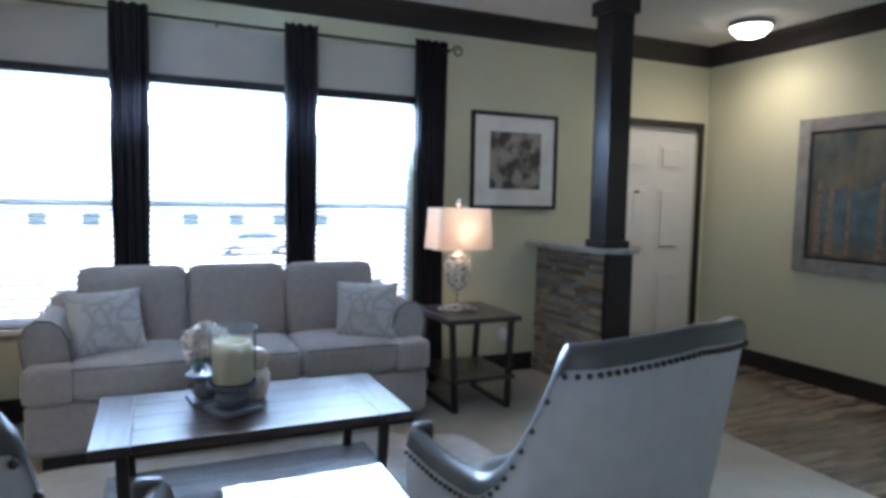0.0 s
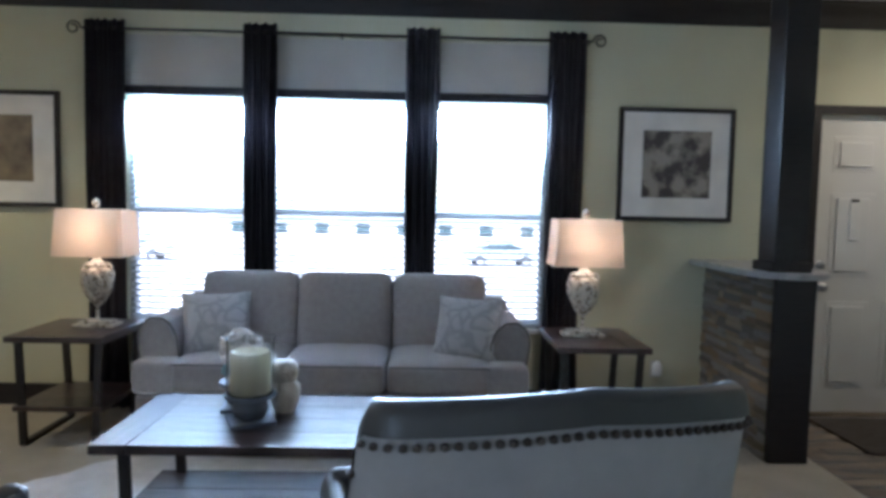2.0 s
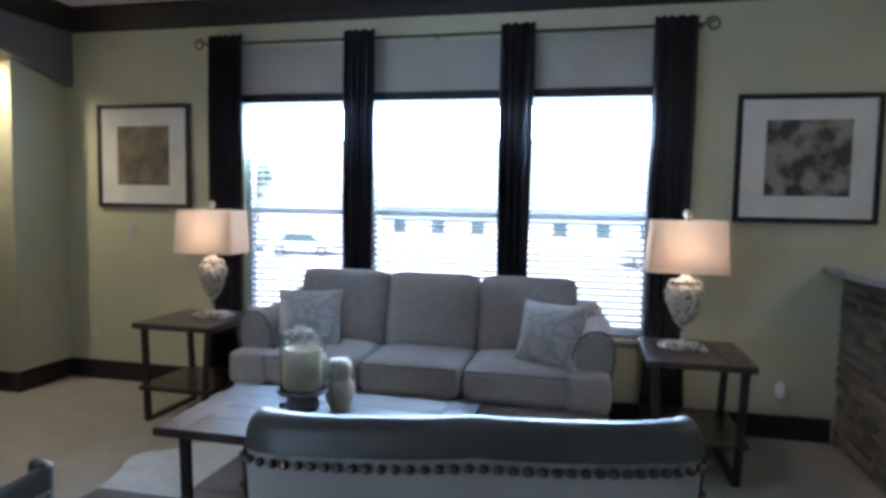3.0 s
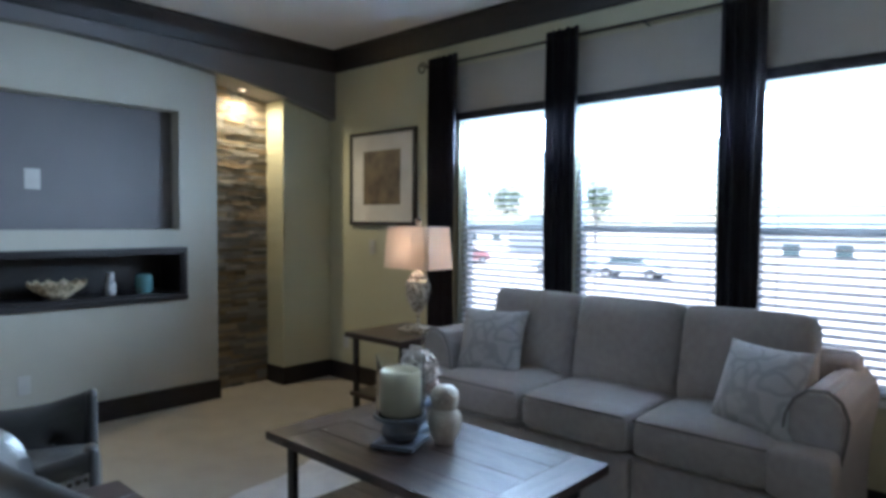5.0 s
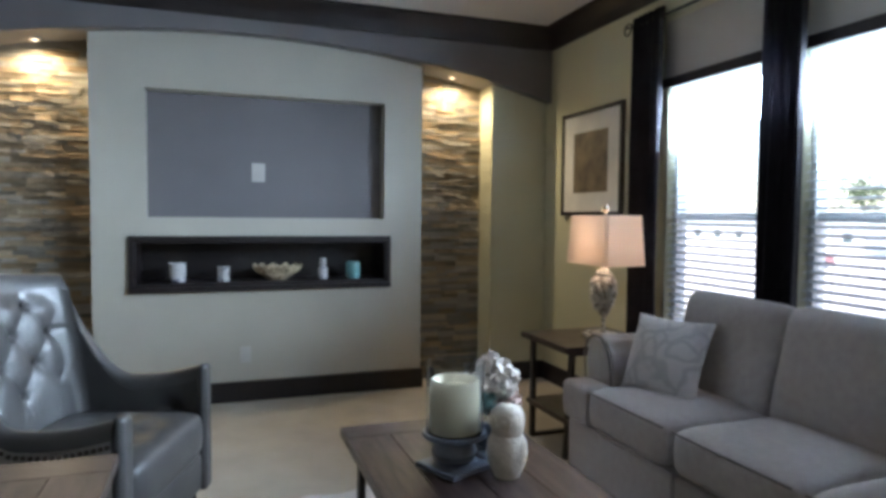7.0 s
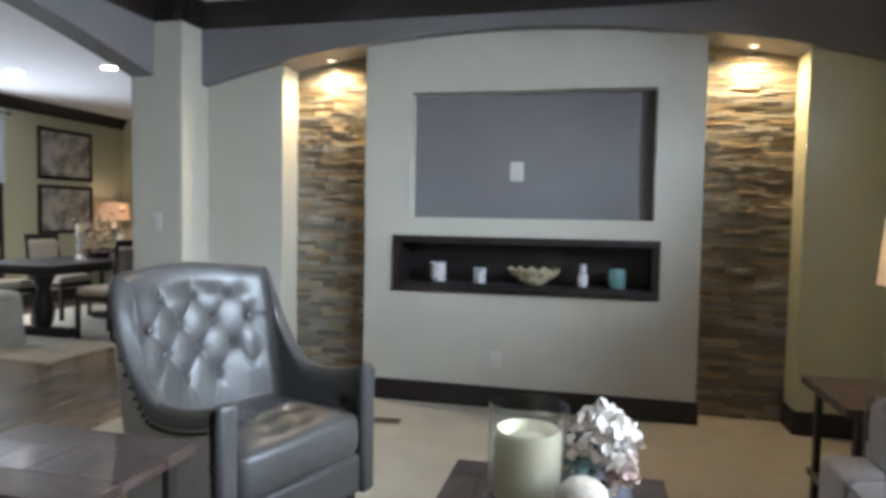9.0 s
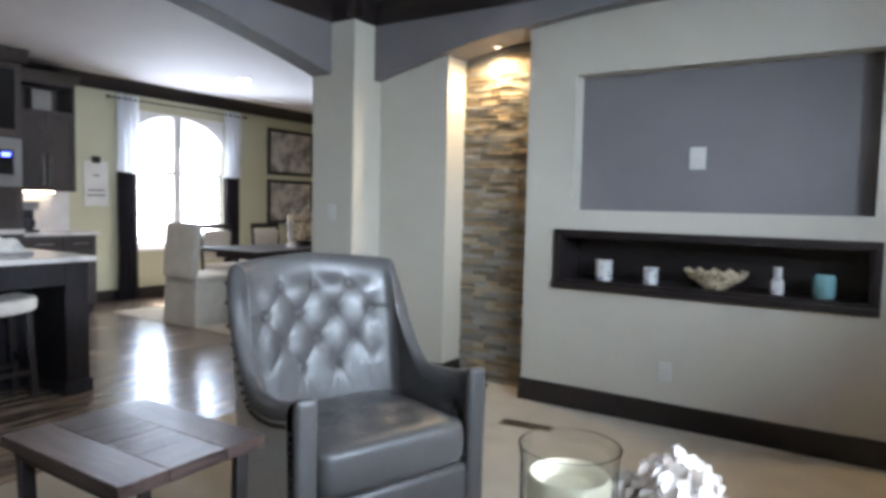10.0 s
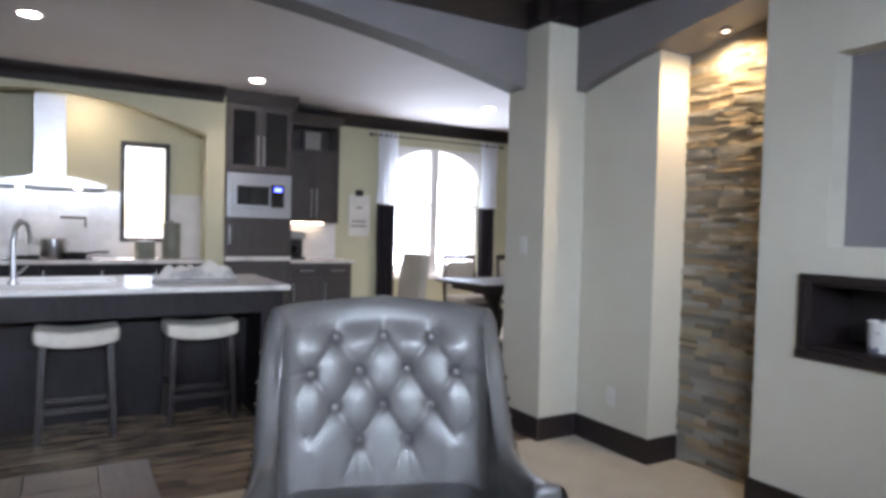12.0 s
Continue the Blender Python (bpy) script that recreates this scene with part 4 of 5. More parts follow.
def flower_head(label, material, heads, size):
    """Ruffled petals round each head's centre (x, y, z, radius)."""
    petals = bmesh.new()
    for hx, hy, hz, hr in heads:
        for _ in range(90):
            d = Vector((rng.gauss(0, 1), rng.gauss(0, 1), rng.gauss(0.2, 1))).normalized()
            rr = hr * rng.uniform(0.55, 1.0)
            w = hr * rng.uniform(0.22, 0.34) * size
            q = d.to_track_quat("Z", "Y").to_matrix().to_4x4()
            tilt = pose(0, 0, 0, rng.uniform(-50, 50), rng.uniform(-50, 50), rng.uniform(0, 360))
            mm = Matrix.Translation(Vector((hx, hy, hz)) + d * rr) @ q @ tilt
            ring = [petals.verts.new(mm @ Vector((w * math.cos(a) * (1 + 0.12 * math.sin(3 * a)), w * math.sin(a), 0.3 * w * math.cos(2 * a)))) for a in np.linspace(0, 2 * math.pi, 9)[:-1]]
            cv = petals.verts.new(mm @ Vector((0, 0, -0.35 * w)))
            for k in range(8):
                petals.faces.new((ring[k], ring[(k + 1) % 8], cv))
    part("flower_head", petals, material, vase, label, kind="stuff")


flower_head("cream ruffled petals", PETAL, [(0, 0, 0.15, 0.062), (0.05, 0.02, 0.13, 0.054), (-0.045, 0.03, 0.125, 0.052), (0.01, -0.045, 0.115, 0.05), (0.0, 0.05, 0.125, 0.048)], 1.0)
flower_head("blush pink ruffled petals", BLUSH, [(0.03, 0.055, 0.06, 0.042), (-0.035, 0.045, 0.055, 0.04)], 0.9)
flower_head("muted teal petals", TEAL_LEAF, [(0.045, -0.035, 0.065, 0.036), (-0.03, -0.035, 0.055, 0.032)], 0.9)
owl = thing("owl_figurine", "cream ceramic owl figurine on the coffee table", "figurine", pose(1.06, 3.42, TZ, 0, 0, 30))
ob_ = lathe([(0.0, 0.0), (0.038, 0.0), (0.052, 0.03), (0.062, 0.07), (0.06, 0.105), (0.046, 0.13), (0.05, 0.145), (0.054, 0.17), (0.05, 0.195), (0.034, 0.212), (0.0, 0.218)], 28)
for v in ob_.verts:
    a = math.atan2(v.co.y, v.co.x)
    k = 1 + 0.02 * math.sin(12 * a) * math.sin(110 * v.co.z)
    v.co.x, v.co.y = v.co.x * k, v.co.y * k
part("body", ob_, OWL, owl)
for s in (-1, 1):
    part("eye_disc", moved(lathe([(0.018, 0.0), (0.02, 0.004), (0.008, 0.006), (0.006, 0.01), (0.0, 0.011)], 14), pose(0.021 * s, -0.046, 0.175, 90, 0, 18 * s)), OWL, owl)
    part("wing", moved(lathe([(0.0, -0.05), (0.018, -0.03), (0.024, 0.0), (0.016, 0.03), (0.0, 0.045)], 12), pose(0.053 * s, 0, 0.075, 0, 8 * s) @ Matrix.Diagonal((0.45, 1, 1, 1))), OWL, owl)
part("beak", moved(lathe([(0.007, 0.0), (0.0, 0.018)], 8), pose(0, -0.05, 0.165, 110)), OWL, owl)

# ---- rug, vent, outlets ----
rg = bmesh.new()
outl = []
for i in range(72):
    a = 2 * math.pi * i / 72
    k = 1 + 0.05 * math.sin(3 * a + 1) + 0.035 * math.sin(7 * a) + 0.02 * math.sin(13 * a + 2)
    e = 2 / 3.2
    outl.append((1.0 + 1.24 * k * math.copysign(abs(math.cos(a)) ** e, math.cos(a)), 3.5 + 0.70 * k * math.copysign(abs(math.sin(a)) ** e, math.sin(a))))
rgm = prism(outl, "z", 0.0, 0.022)
solid("shag_rug", rgm, RUG, "white shaggy hide rug under the coffee table", "rug")
vt = thing("floor_vent", "bronze metal floor vent in the carpet", "floor vent", pose(-1.36, 2.12, 0.001, 0, 0, 97))
part("frame", B((-0.155, -0.055, 0), (0.155, 0.055, 0.004), 0.002), BRASS, vt)
for i in range(14):
    part("louvre", B((-0.13 + i * 0.0195, -0.042, 0.004), (-0.119 + i * 0.0195, 0.042, 0.007)), METAL, vt)


def plate(at, turn, label="white wall plate", w=0.07, h=0.115):
    p = thing("wall_plate", label, "wall plate", pose(*at, 0, 0, turn))
    part("plate", B((-w / 2, -0.008, -h / 2), (w / 2, 0, h / 2), 0.003), PLATE, p)
    part("insert", B((-w * 0.22, -0.011, -h * 0.3), (w * 0.22, -0.008, h * 0.3), 0.001), PLATE, p)


plate((XM - 0.13, 2.89, 1.60), 90, "white cable plate in the screen recess", 0.09, 0.13)
plate((XM, 2.79, 0.33), 90, "white outlet on the media wall")
plate((-1.83, 0.93, 0.32), 90, "white outlet on the pier")
plate((-1.27, YW, 1.14), 0, "white light switch under the print")
plate((-1.6, YW, 0.33), 0, "white outlet on the window wall")
plate((3.2, YW, 0.30), 0, "white outlet with a plugged-in freshener")
solid("plug_in", lathe([(0.0, 0.0), (0.03, 0.0), (0.035, 0.04), (0.025, 0.08), (0.0, 0.1)], 16), WHITE, "white plug-in air freshener at the outlet", "air freshener", pose(3.2, YW - 0.047, 0.27))
plate((-1.52, 0.42, 1.22), 90, "white light switch on the column")

# ---- display niche and its objects ----
dn = tagged(thing("display_niche", "dark espresso lined display niche in the media wall", "niche"), kind="structure")
part("lining", join(B((-2.195, NI[0], NI[2]), (-2.17, NI[1], NI[3])), B((-2.17, NI[0], NI[2]), (XM + 0.006, NI[1], NI[2] + 0.03)), B((-2.17, NI[0], NI[3] - 0.02), (XM + 0.004, NI[1], NI[3])),
                    B((-2.17, NI[0], NI[2] + 0.03), (XM + 0.004, NI[0] + 0.02, NI[3] - 0.02)), B((-2.17, NI[1] - 0.02, NI[2] + 0.03), (XM + 0.004, NI[1], NI[3] - 0.02))), DARK, dn)
part("casing", join(B((XM, NI[0] - 0.03, NI[3] - 0.006), (XM + 0.02, NI[1] + 0.03, NI[3] + 0.03), 0.004), B((XM, NI[0] - 0.03, NI[2] - 0.03), (XM + 0.03, NI[1] + 0.03, NI[2] + 0.01), 0.004),
                    B((XM, NI[0] - 0.03, NI[2] + 0.01), (XM + 0.02, NI[0] + 0.006, NI[3] - 0.006), 0.004), B((XM, NI[1] - 0.006, NI[2] + 0.01), (XM + 0.02, NI[1] + 0.03, NI[3] - 0.006), 0.004)), DARK, dn)
NZ, NX = NI[2] + 0.03, -1.97
solid("ceramic_cup", lathe([(0.0, 0.0), (0.05, 0.0), (0.055, 0.01), (0.056, 0.12), (0.06, 0.13), (0.054, 0.13), (0.05, 0.02), (0.0, 0.015)], 24), CERAMIC, "white patterned ceramic cup in the niche", "cup", pose(NX, 2.35, NZ))
solid("small_pot", lathe([(0.0, 0.0), (0.045, 0.0), (0.045, 0.09), (0.05, 0.1), (0.044, 0.1), (0.04, 0.02), (0.0, 0.015)], 6), CERAMIC, "small faceted white pot in the niche", "pot", pose(NX, 2.65, NZ))
bowl = lathe([(0.0, 0.0), (0.06, 0.0), (0.10, 0.03), (0.15, 0.07), (0.175, 0.105), (0.165, 0.105), (0.14, 0.075), (0.09, 0.035), (0.0, 0.02)], 48)
for v in bowl.verts:
    a = math.atan2(v.co.y, v.co.x)
    v.co.z *= 1 + 0.12 * math.sin(12 * a) * min(1, v.co.xy.length / 0.15)
    v.co.x *= 0.62
solid("shell_bowl", bowl, SHELLM, "scalloped striped shell bowl in the niche", "bowl", pose(NX, 3.02, NZ))
solid("bottle_vase", lathe([(0.0, 0.0), (0.034, 0.0), (0.036, 0.01), (0.034, 0.075), (0.022, 0.09), (0.024, 0.115), (0.022, 0.145), (0.026, 0.15), (0.018, 0.15), (0.0, 0.14)], 18), CERAMIC, "slim white bottle vase in the niche", "vase", pose(NX, 3.345, NZ))
solid("teal_jar", lathe([(0.0, 0.0), (0.05, 0.0), (0.055, 0.015), (0.055, 0.11), (0.047, 0.125), (0.04, 0.12), (0.04, 0.02), (0.0, 0.015)], 24), TEAL, "teal glass candle jar in the niche", "jar", pose(NX, 3.57, NZ))

# ---- lights that the place has ----


def can_light(x, y, z=H, watts=7):
    c = thing("recessed_light", "lit round recessed ceiling light", "ceiling light", pose(x, y, z), "recessed lights")
    part("trim_ring", lathe([(0.065, -0.002), (0.085, -0.008), (0.09, 0.0)], 28), WHITE, c)
    part("lens", lathe([(0.0, -0.004), (0.066, -0.005), (0.066, 0.0)], 28), CAN_GLOW, c)
    lamp("recessed_lamp", "SPOT", (x, y, z - 0.02), watts, (1.0, 0.93, 0.84), 0.06, (x, y, 0), 130)


for x, y in ((1.28, -1.72), (-0.6, -2.85), (-3.3, -2.68), (-3.3, -1.5)):
    can_light(x, y)
dome = thing("ceiling_dome_light", "lit flush dome ceiling light with a brushed rim", "ceiling light", pose(4.85, 4.29, H))
part("rim", lathe([(0.15, 0.0), (0.165, -0.02), (0.15, -0.04), (0.14, -0.03)], 32), STEEL, dome)
part("lens", lathe([(0.142, -0.03), (0.135, -0.06), (0.10, -0.095), (0.05, -0.112), (0.0, -0.116)], 32), DOME_GLOW, dome)
lamp("dome_lamp", "SPOT", (4.85, 4.29, H - 0.14), 6.3, (1.0, 0.82, 0.6), 0.1, (4.85, 4.29, 0), 172)
for y in ((N0 + M0) / 2, (M1 + N1) / 2):
    pk = thing("puck_light", "small warm puck light above the stone strip", "puck light", pose(-1.96, y, 2.405 if y < 3 else 2.385), "puck lights")
    part("housing", lathe([(0.036, 0.0), (0.038, -0.012), (0.022, -0.018), (0.02, -0.008)], 20), STEEL, pk)
    part("lens", lathe([(0.0, -0.013), (0.018, -0.0125), (0.018, -0.011)], 20), DOME_GLOW, pk)
    lamp("puck_lamp", "SPOT", (-1.94, y, 2.375 if y < 3 else 2.355), 10.5, (1.0, 0.82, 0.50), 0.02, (-2.06, y, 0), 165)
# ---- kitchen ----
YF = -3.45
arch_pts = [(-0.42, H), (-0.42, 0), (-0.23, 0), (-0.23, 2.24)]
for i in range(1, 24):
    t = i / 24
    arch_pts.append((-0.23 + 2.86 * t, 2.24 + 0.30 * (1 - (2 * t - 1) ** 2)))
arch_pts += [(2.63, 2.24), (2.63, 0), (XR, 0), (XR, H)]
structure("wall_range_alcove", prism(arch_pts, "y", YF - 0.12, YF), WALL, "yellow-green arched wall before the range alcove", "arch")
structure("wall_alcove_end", B((-0.42, YK, 0), (-0.30, YF - 0.12, H)), WALL, "side wall of the range alcove")


def shaker(parent, x0, x1, z0, z1, y, material, name="door", handle="right", pull=0.2, glassy=False):
    """A framed cabinet front facing +y, with a bar pull."""
    r = 0.055
    d = part(name, join(B((x0, y, z0), (x0 + r, y + 0.02, z1), 0.002), B((x1 - r, y, z0), (x1, y + 0.02, z1), 0.002),
                        B((x0 + r, y, z1 - r), (x1 - r, y + 0.02, z1), 0.002), B((x0 + r, y, z0), (x1 - r, y + 0.02, z0 + r), 0.002)), material, parent)
    part("glass" if glassy else "panel", B((x0 + r, y + 0.003, z0 + r), (x1 - r, y + 0.009, z1 - r)), BLACKG if glassy else material, d)
    if handle:
        hx = {"right": x1 - 0.03, "left": x0 + 0.03, "middle": (x0 + x1) / 2}[handle]
        if handle == "middle":
            zc = (z0 + z1) / 2
            part("handle", tube([(hx - pull / 2, y + 0.02, zc), (hx - pull / 2, y + 0.045, zc), (hx + pull / 2, y + 0.045, zc), (hx + pull / 2, y + 0.02, zc)], 0.006, 6), STEEL, d, "brushed bar pull")
        else:
            zc = z0 + 0.06 + pull / 2 if z0 > 1.2 else z1 - 0.06 - pull / 2
            part("handle", tube([(hx, y + 0.02, zc - pull / 2), (hx, y + 0.045, zc - pull / 2), (hx, y + 0.045, zc + pull / 2), (hx, y + 0.02, zc + pull / 2)], 0.006, 6), STEEL, d, "brushed bar pull")
    return d


tall = thing("oven_cabinet", "tall grey-brown cabinet with glass doors and microwave bay", "cabinet")
X0, X1, YT = -1.17, -0.44, -3.5
part("body", join(B((X0, YK, 0.0), (X1, YT, 0.90)), B((X0, YK, 0.95), (X1, YT, 2.62))), CAB, tall)
part("cornice", prism([(YT, 2.62), (YT + 0.03, 2.63), (YT + 0.07, 2.70), (YT + 0.08, H), (YK, H), (YK, 2.62)], "x", X0 - 0.05, X1 + 0.03), CAB, tall)
for a, b, hd in ((X0 + 0.01, (X0 + X1) / 2 - 0.002, "right"), ((X0 + X1) / 2 + 0.002, X1 - 0.01, "left")):
    shaker(tall, a, b, 1.90, 2.61, YT, CAB, "glass_door", hd, 0.32, True)
shaker(tall, X0 + 0.01, X1 - 0.01, 0.97, 1.35, YT, CAB, "lower_door", "right", 0.2)
part("counter_strip", B((X0, YK, 0.90), (X1, YT + 0.03, 0.95), 0.004), MARBLE, tall)
shaker(tall, X0 + 0.01, X1 - 0.01, 0.12, 0.86, YT, CAB, "base_door", "right", 0.2)
mw = thing("microwave", "built-in stainless microwave with a blue lit display", "microwave", pose((X0 + X1) / 2, YT + 0.001, 1.62))
part("trim_frame", join(B((-0.355, 0, -0.24), (-0.29, 0.02, 0.25), 0.003), B((0.29, 0, -0.24), (0.355, 0.02, 0.25), 0.003), B((-0.29, 0, 0.15), (0.29, 0.02, 0.25), 0.003), B((-0.29, 0, -0.24), (0.29, 0.02, -0.14), 0.003)), STEEL, mw)
part("door", B((-0.29, 0, -0.14), (0.29, 0.03, 0.15), 0.005), STEEL, mw)
part("window", B((-0.10, 0.03, -0.10), (0.25, 0.034, 0.11), 0.002), BLACKG, mw)
part("control_panel", B((-0.27, 0.03, -0.12), (-0.12, 0.034, 0.13), 0.002), BLACKG, mw)
part("display", B((-0.24, 0.034, 0.06), (-0.16, 0.036, 0.10)), BLUE_LED, mw)

upper = thing("wall_cabinet", "grey-brown wall cabinet with an open top shelf", "cabinet")
U0, U1, YU = -1.83, -1.18, -3.74
part("body", B((U0, YK, 1.35), (U1, YU, 2.22)), CAB, upper)
part("cubby", join(B((U0, YK, 2.22), (U0 + 0.02, YU, 2.50)), B((U1 - 0.02, YK, 2.22), (U1, YU, 2.50)), B((U0, YK, 2.50), (U1, YU, 2.54)), B((U0, YK, 2.22), (U1, YK + 0.02, 2.5))), CAB, upper)
part("cornice", prism([(YU, 2.54), (YU + 0.05, 2.60), (YU + 0.06, 2.63), (YK, 2.63), (YK, 2.54)], "x", U0 - 0.04, U1), CAB, upper)
for a, b, hd in ((U0 + 0.01, (U0 + U1) / 2 - 0.002, "right"), ((U0 + U1) / 2 + 0.002, U1 - 0.01, "left")):
    shaker(upper, a, b, 1.36, 2.21, YU, CAB, "door", hd, 0.32)
solid("display_plaque", B((-1.62, -3.86, 2.222), (-1.42, -3.82, 2.44), 0.004), SILVERWOOD, "grey plaque on the open shelf", "plaque")
part("light_strip", B((U0 + 0.1, YK + 0.06, 1.335), (U1 - 0.1, YK + 0.10, 1.35), 0.003), DOME_GLOW, upper, "lit warm strip under the cabinet")
lamp("under_cabinet_lamp", "SPOT", (-1.5, YK + 0.1, 1.325), 0.3, (1.0, 0.74, 0.48), 0.04, (-1.5, YK + 0.08, 0.9), 150)
base = thing("base_cabinet", "grey-brown base cabinet with drawers and doors", "cabinet")
part("body", B((-1.93, YK, 0.1), (X0, -3.52, 0.87)), CAB, base)
part("toe_kick", B((-1.92, YK, 0.0), (X0, -3.58, 0.1)), ISLAND, base)
for a, b in ((-1.92, -1.56), (-1.55, -1.18)):
    shaker(base, a, b, 0.71, 0.86, -3.52, CAB, "drawer", "middle", 0.16)
    shaker(base, a, b, 0.12, 0.70, -3.52, CAB, "door", "right", 0.2)
solid("side_worktop", B((-1.96, YK, 0.87), (X0, -3.49, 0.905), 0.005), MARBLE, "pale laminate worktop over the base cabinet", "worktop")
structure("backsplash_side", B((-1.93, YK, 0.905), (X0, YK + 0.012, 1.35)), TILE, "white tile backsplash under the wall cabinet", "backsplash")
cm = thing("coffee_maker", "black and steel coffee maker on the worktop", "coffee maker", pose(-1.32, -3.8, 0.905))
part("base", B((-0.09, -0.1, 0), (0.09, 0.12, 0.03), 0.008), RUBBER, cm)
part("tower", B((-0.09, -0.1, 0.03), (0.09, 0.0, 0.33), 0.01), RUBBER, cm)
part("head", B((-0.09, -0.1, 0.24), (0.09, 0.12, 0.33), 0.012), STEEL, cm)
part("carafe", lathe([(0.05, 0.03), (0.07, 0.06), (0.07, 0.12), (0.05, 0.16), (0.045, 0.17)], 18, (0, 0.055, 0)), BLACKG, cm)

# range run in the alcove
run = thing("range_cabinet", "dark base cabinets along the range wall", "cabinet")
part("body", B((-0.29, YK, 0.1), (4.2, -3.55, 0.87)), ISLAND, run)
part("toe_kick", B((-0.29, YK, 0.0), (4.2, -3.6, 0.1)), ISLAND, run)
for i in range(6):
    shaker(run, -0.22 + i * 0.5, 0.27 + i * 0.5, 0.12, 0.86, -3.55, ISLAND, "door", "right", 0.2)
solid("range_worktop", B((-0.29, YK, 0.87), (4.2, -3.5, 0.91), 0.005), MARBLE, "pale laminate worktop in the range alcove", "worktop")
hood = thing("range_hood", "stainless chimney range hood", "range hood", pose(1.2, -3.85, 0))
part("chimney", B((-0.14, -0.25, 1.72), (0.14, 0.05, 2.72), 0.004), STEEL, hood)
part("canopy", join(B((-0.5, -0.25, 1.62), (0.5, 0.25, 1.67), 0.006), prism([(-0.5, 1.67), (0.5, 1.67), (0.14, 1.74), (-0.14, 1.74)], "y", -0.25, 0.2)), STEEL, hood)
for x in (-0.25, 0.25):
    part("lamp_lens", lathe([(0.0, 1.616), (0.03, 1.617), (0.03, 1.62)], 16, (x, 0.05, 0)), CAN_GLOW, hood)
lamp("hood_lamp", "SPOT", (1.2, -3.82, 1.58), 0.6, (1.0, 0.92, 0.8), 0.1, (1.2, -3.95, 0.9), 130)
lamp("alcove_lamp", "SPOT", (0.9, -3.75, 2.70), 3.2, (1.0, 0.85, 0.6), 0.06, (0.9, -3.8, 0), 140)
can_al = thing("recessed_light", "lit round recessed light in the range alcove", "ceiling light", pose(0.9, -3.75, H), "recessed lights")
part("lens", lathe([(0.0, -0.004), (0.066, -0.005), (0.066, 0.0)], 28), CAN_GLOW, can_al)
ck = thing("cooktop", "black glass cooktop on the range worktop", "cooktop", pose(1.2, -3.8, 0.91))
part("glass", B((-0.38, -0.24, 0), (0.38, 0.24, 0.012), 0.004), BLACKG, ck)
for x in (-0.2, 0.2):
    for y in (-0.1, 0.12):
        part("grate", join(B((x - 0.12, y - 0.006, 0.012), (x + 0.12, y + 0.006, 0.03)), B((x - 0.006, y - 0.09, 0.012), (x + 0.006, y + 0.09, 0.03))), RUBBER, ck)
pot = thing("stock_pot", "stainless stock pot on the cooktop", "pot", pose(1.16, -3.72, 0.94))
part("body", lathe([(0.0, 0.0), (0.105, 0.0), (0.11, 0.01), (0.11, 0.17), (0.115, 0.175), (0.1, 0.18), (0.04, 0.19), (0.0, 0.192)], 28), STEEL, pot)
part("lid_knob", lathe([(0.008, 0.19), (0.008, 0.205), (0.018, 0.212), (0.0, 0.22)], 12), STEEL, pot)
for s in (-1, 1):
    part("handle", tube([(s * 0.108, -0.03, 0.13), (s * 0.14, -0.02, 0.135), (s * 0.14, 0.02, 0.135), (s * 0.108, 0.03, 0.13)], 0.006, 6), STEEL, pot)
pan = thing("frying_pan", "black frying pan on the cooktop", "pan", pose(0.98, -3.66, 0.94))
part("dish", lathe([(0.0, 0.0), (0.1, 0.0), (0.13, 0.04), (0.125, 0.04), (0.096, 0.006), (0.0, 0.005)], 28), RUBBER, pan)
part("handle", tube([(-0.12, 0.02, 0.035), (-0.22, 0.06, 0.05), (-0.30, 0.09, 0.05)], 0.011, 7), RUBBER, pan)
pf = thing("pot_filler", "wall-mounted dark pot filler tap", "tap", pose(1.1, YK + 0.012, 1.33))
part("arm", tube([(0, 0, 0), (0, 0.06, 0), (-0.02, 0.08, 0.0), (-0.22, 0.14, 0.0), (-0.22, 0.14, -0.1)], 0.012, 8), METAL, pf)
for x, h, r, mt, nm in ((0.33, 0.17, 0.10, CANISTER, "squat olive canister on the range worktop"), (0.07, 0.37, 0.09, CANISTER, "tall dark green canister on the range worktop")):
    cn = thing("canister", nm, "canister", pose(x, -3.74, 0.91))
    part("body", lathe([(0.0, 0.0), (r, 0.0), (r * 1.02, 0.01), (r, h), (r * 0.9, h + 0.004)], 24), mt, cn)
    part("lid", lathe([(r * 1.03, h), (r * 1.03, h + 0.02), (r * 0.5, h + 0.03), (0.012, h + 0.03), (0.016, h + 0.05), (0.0, h + 0.055)], 24), mt, cn)
KWIN = tagged(thing("window_4", "tall narrow dark-framed kitchen window", "window"), kind="structure")
x0, x1, z0, z1 = KW
part("frame", join(B((x0 - 0.05, YK, z0 - 0.05), (x0, YK + 0.025, z1 + 0.05)), B((x1, YK, z0 - 0.05), (x1 + 0.05, YK + 0.025, z1 + 0.05)), B((x0, YK, z1), (x1, YK + 0.025, z1 + 0.05)), B((x0, YK, z0 - 0.05), (x1, YK + 0.025, z0))), DARK, KWIN)
pn = part("pane", B((x0, YK - 0.06, z0), (x1, YK - 0.055, z1)), GLASS, KWIN)
pn.visible_shadow = False

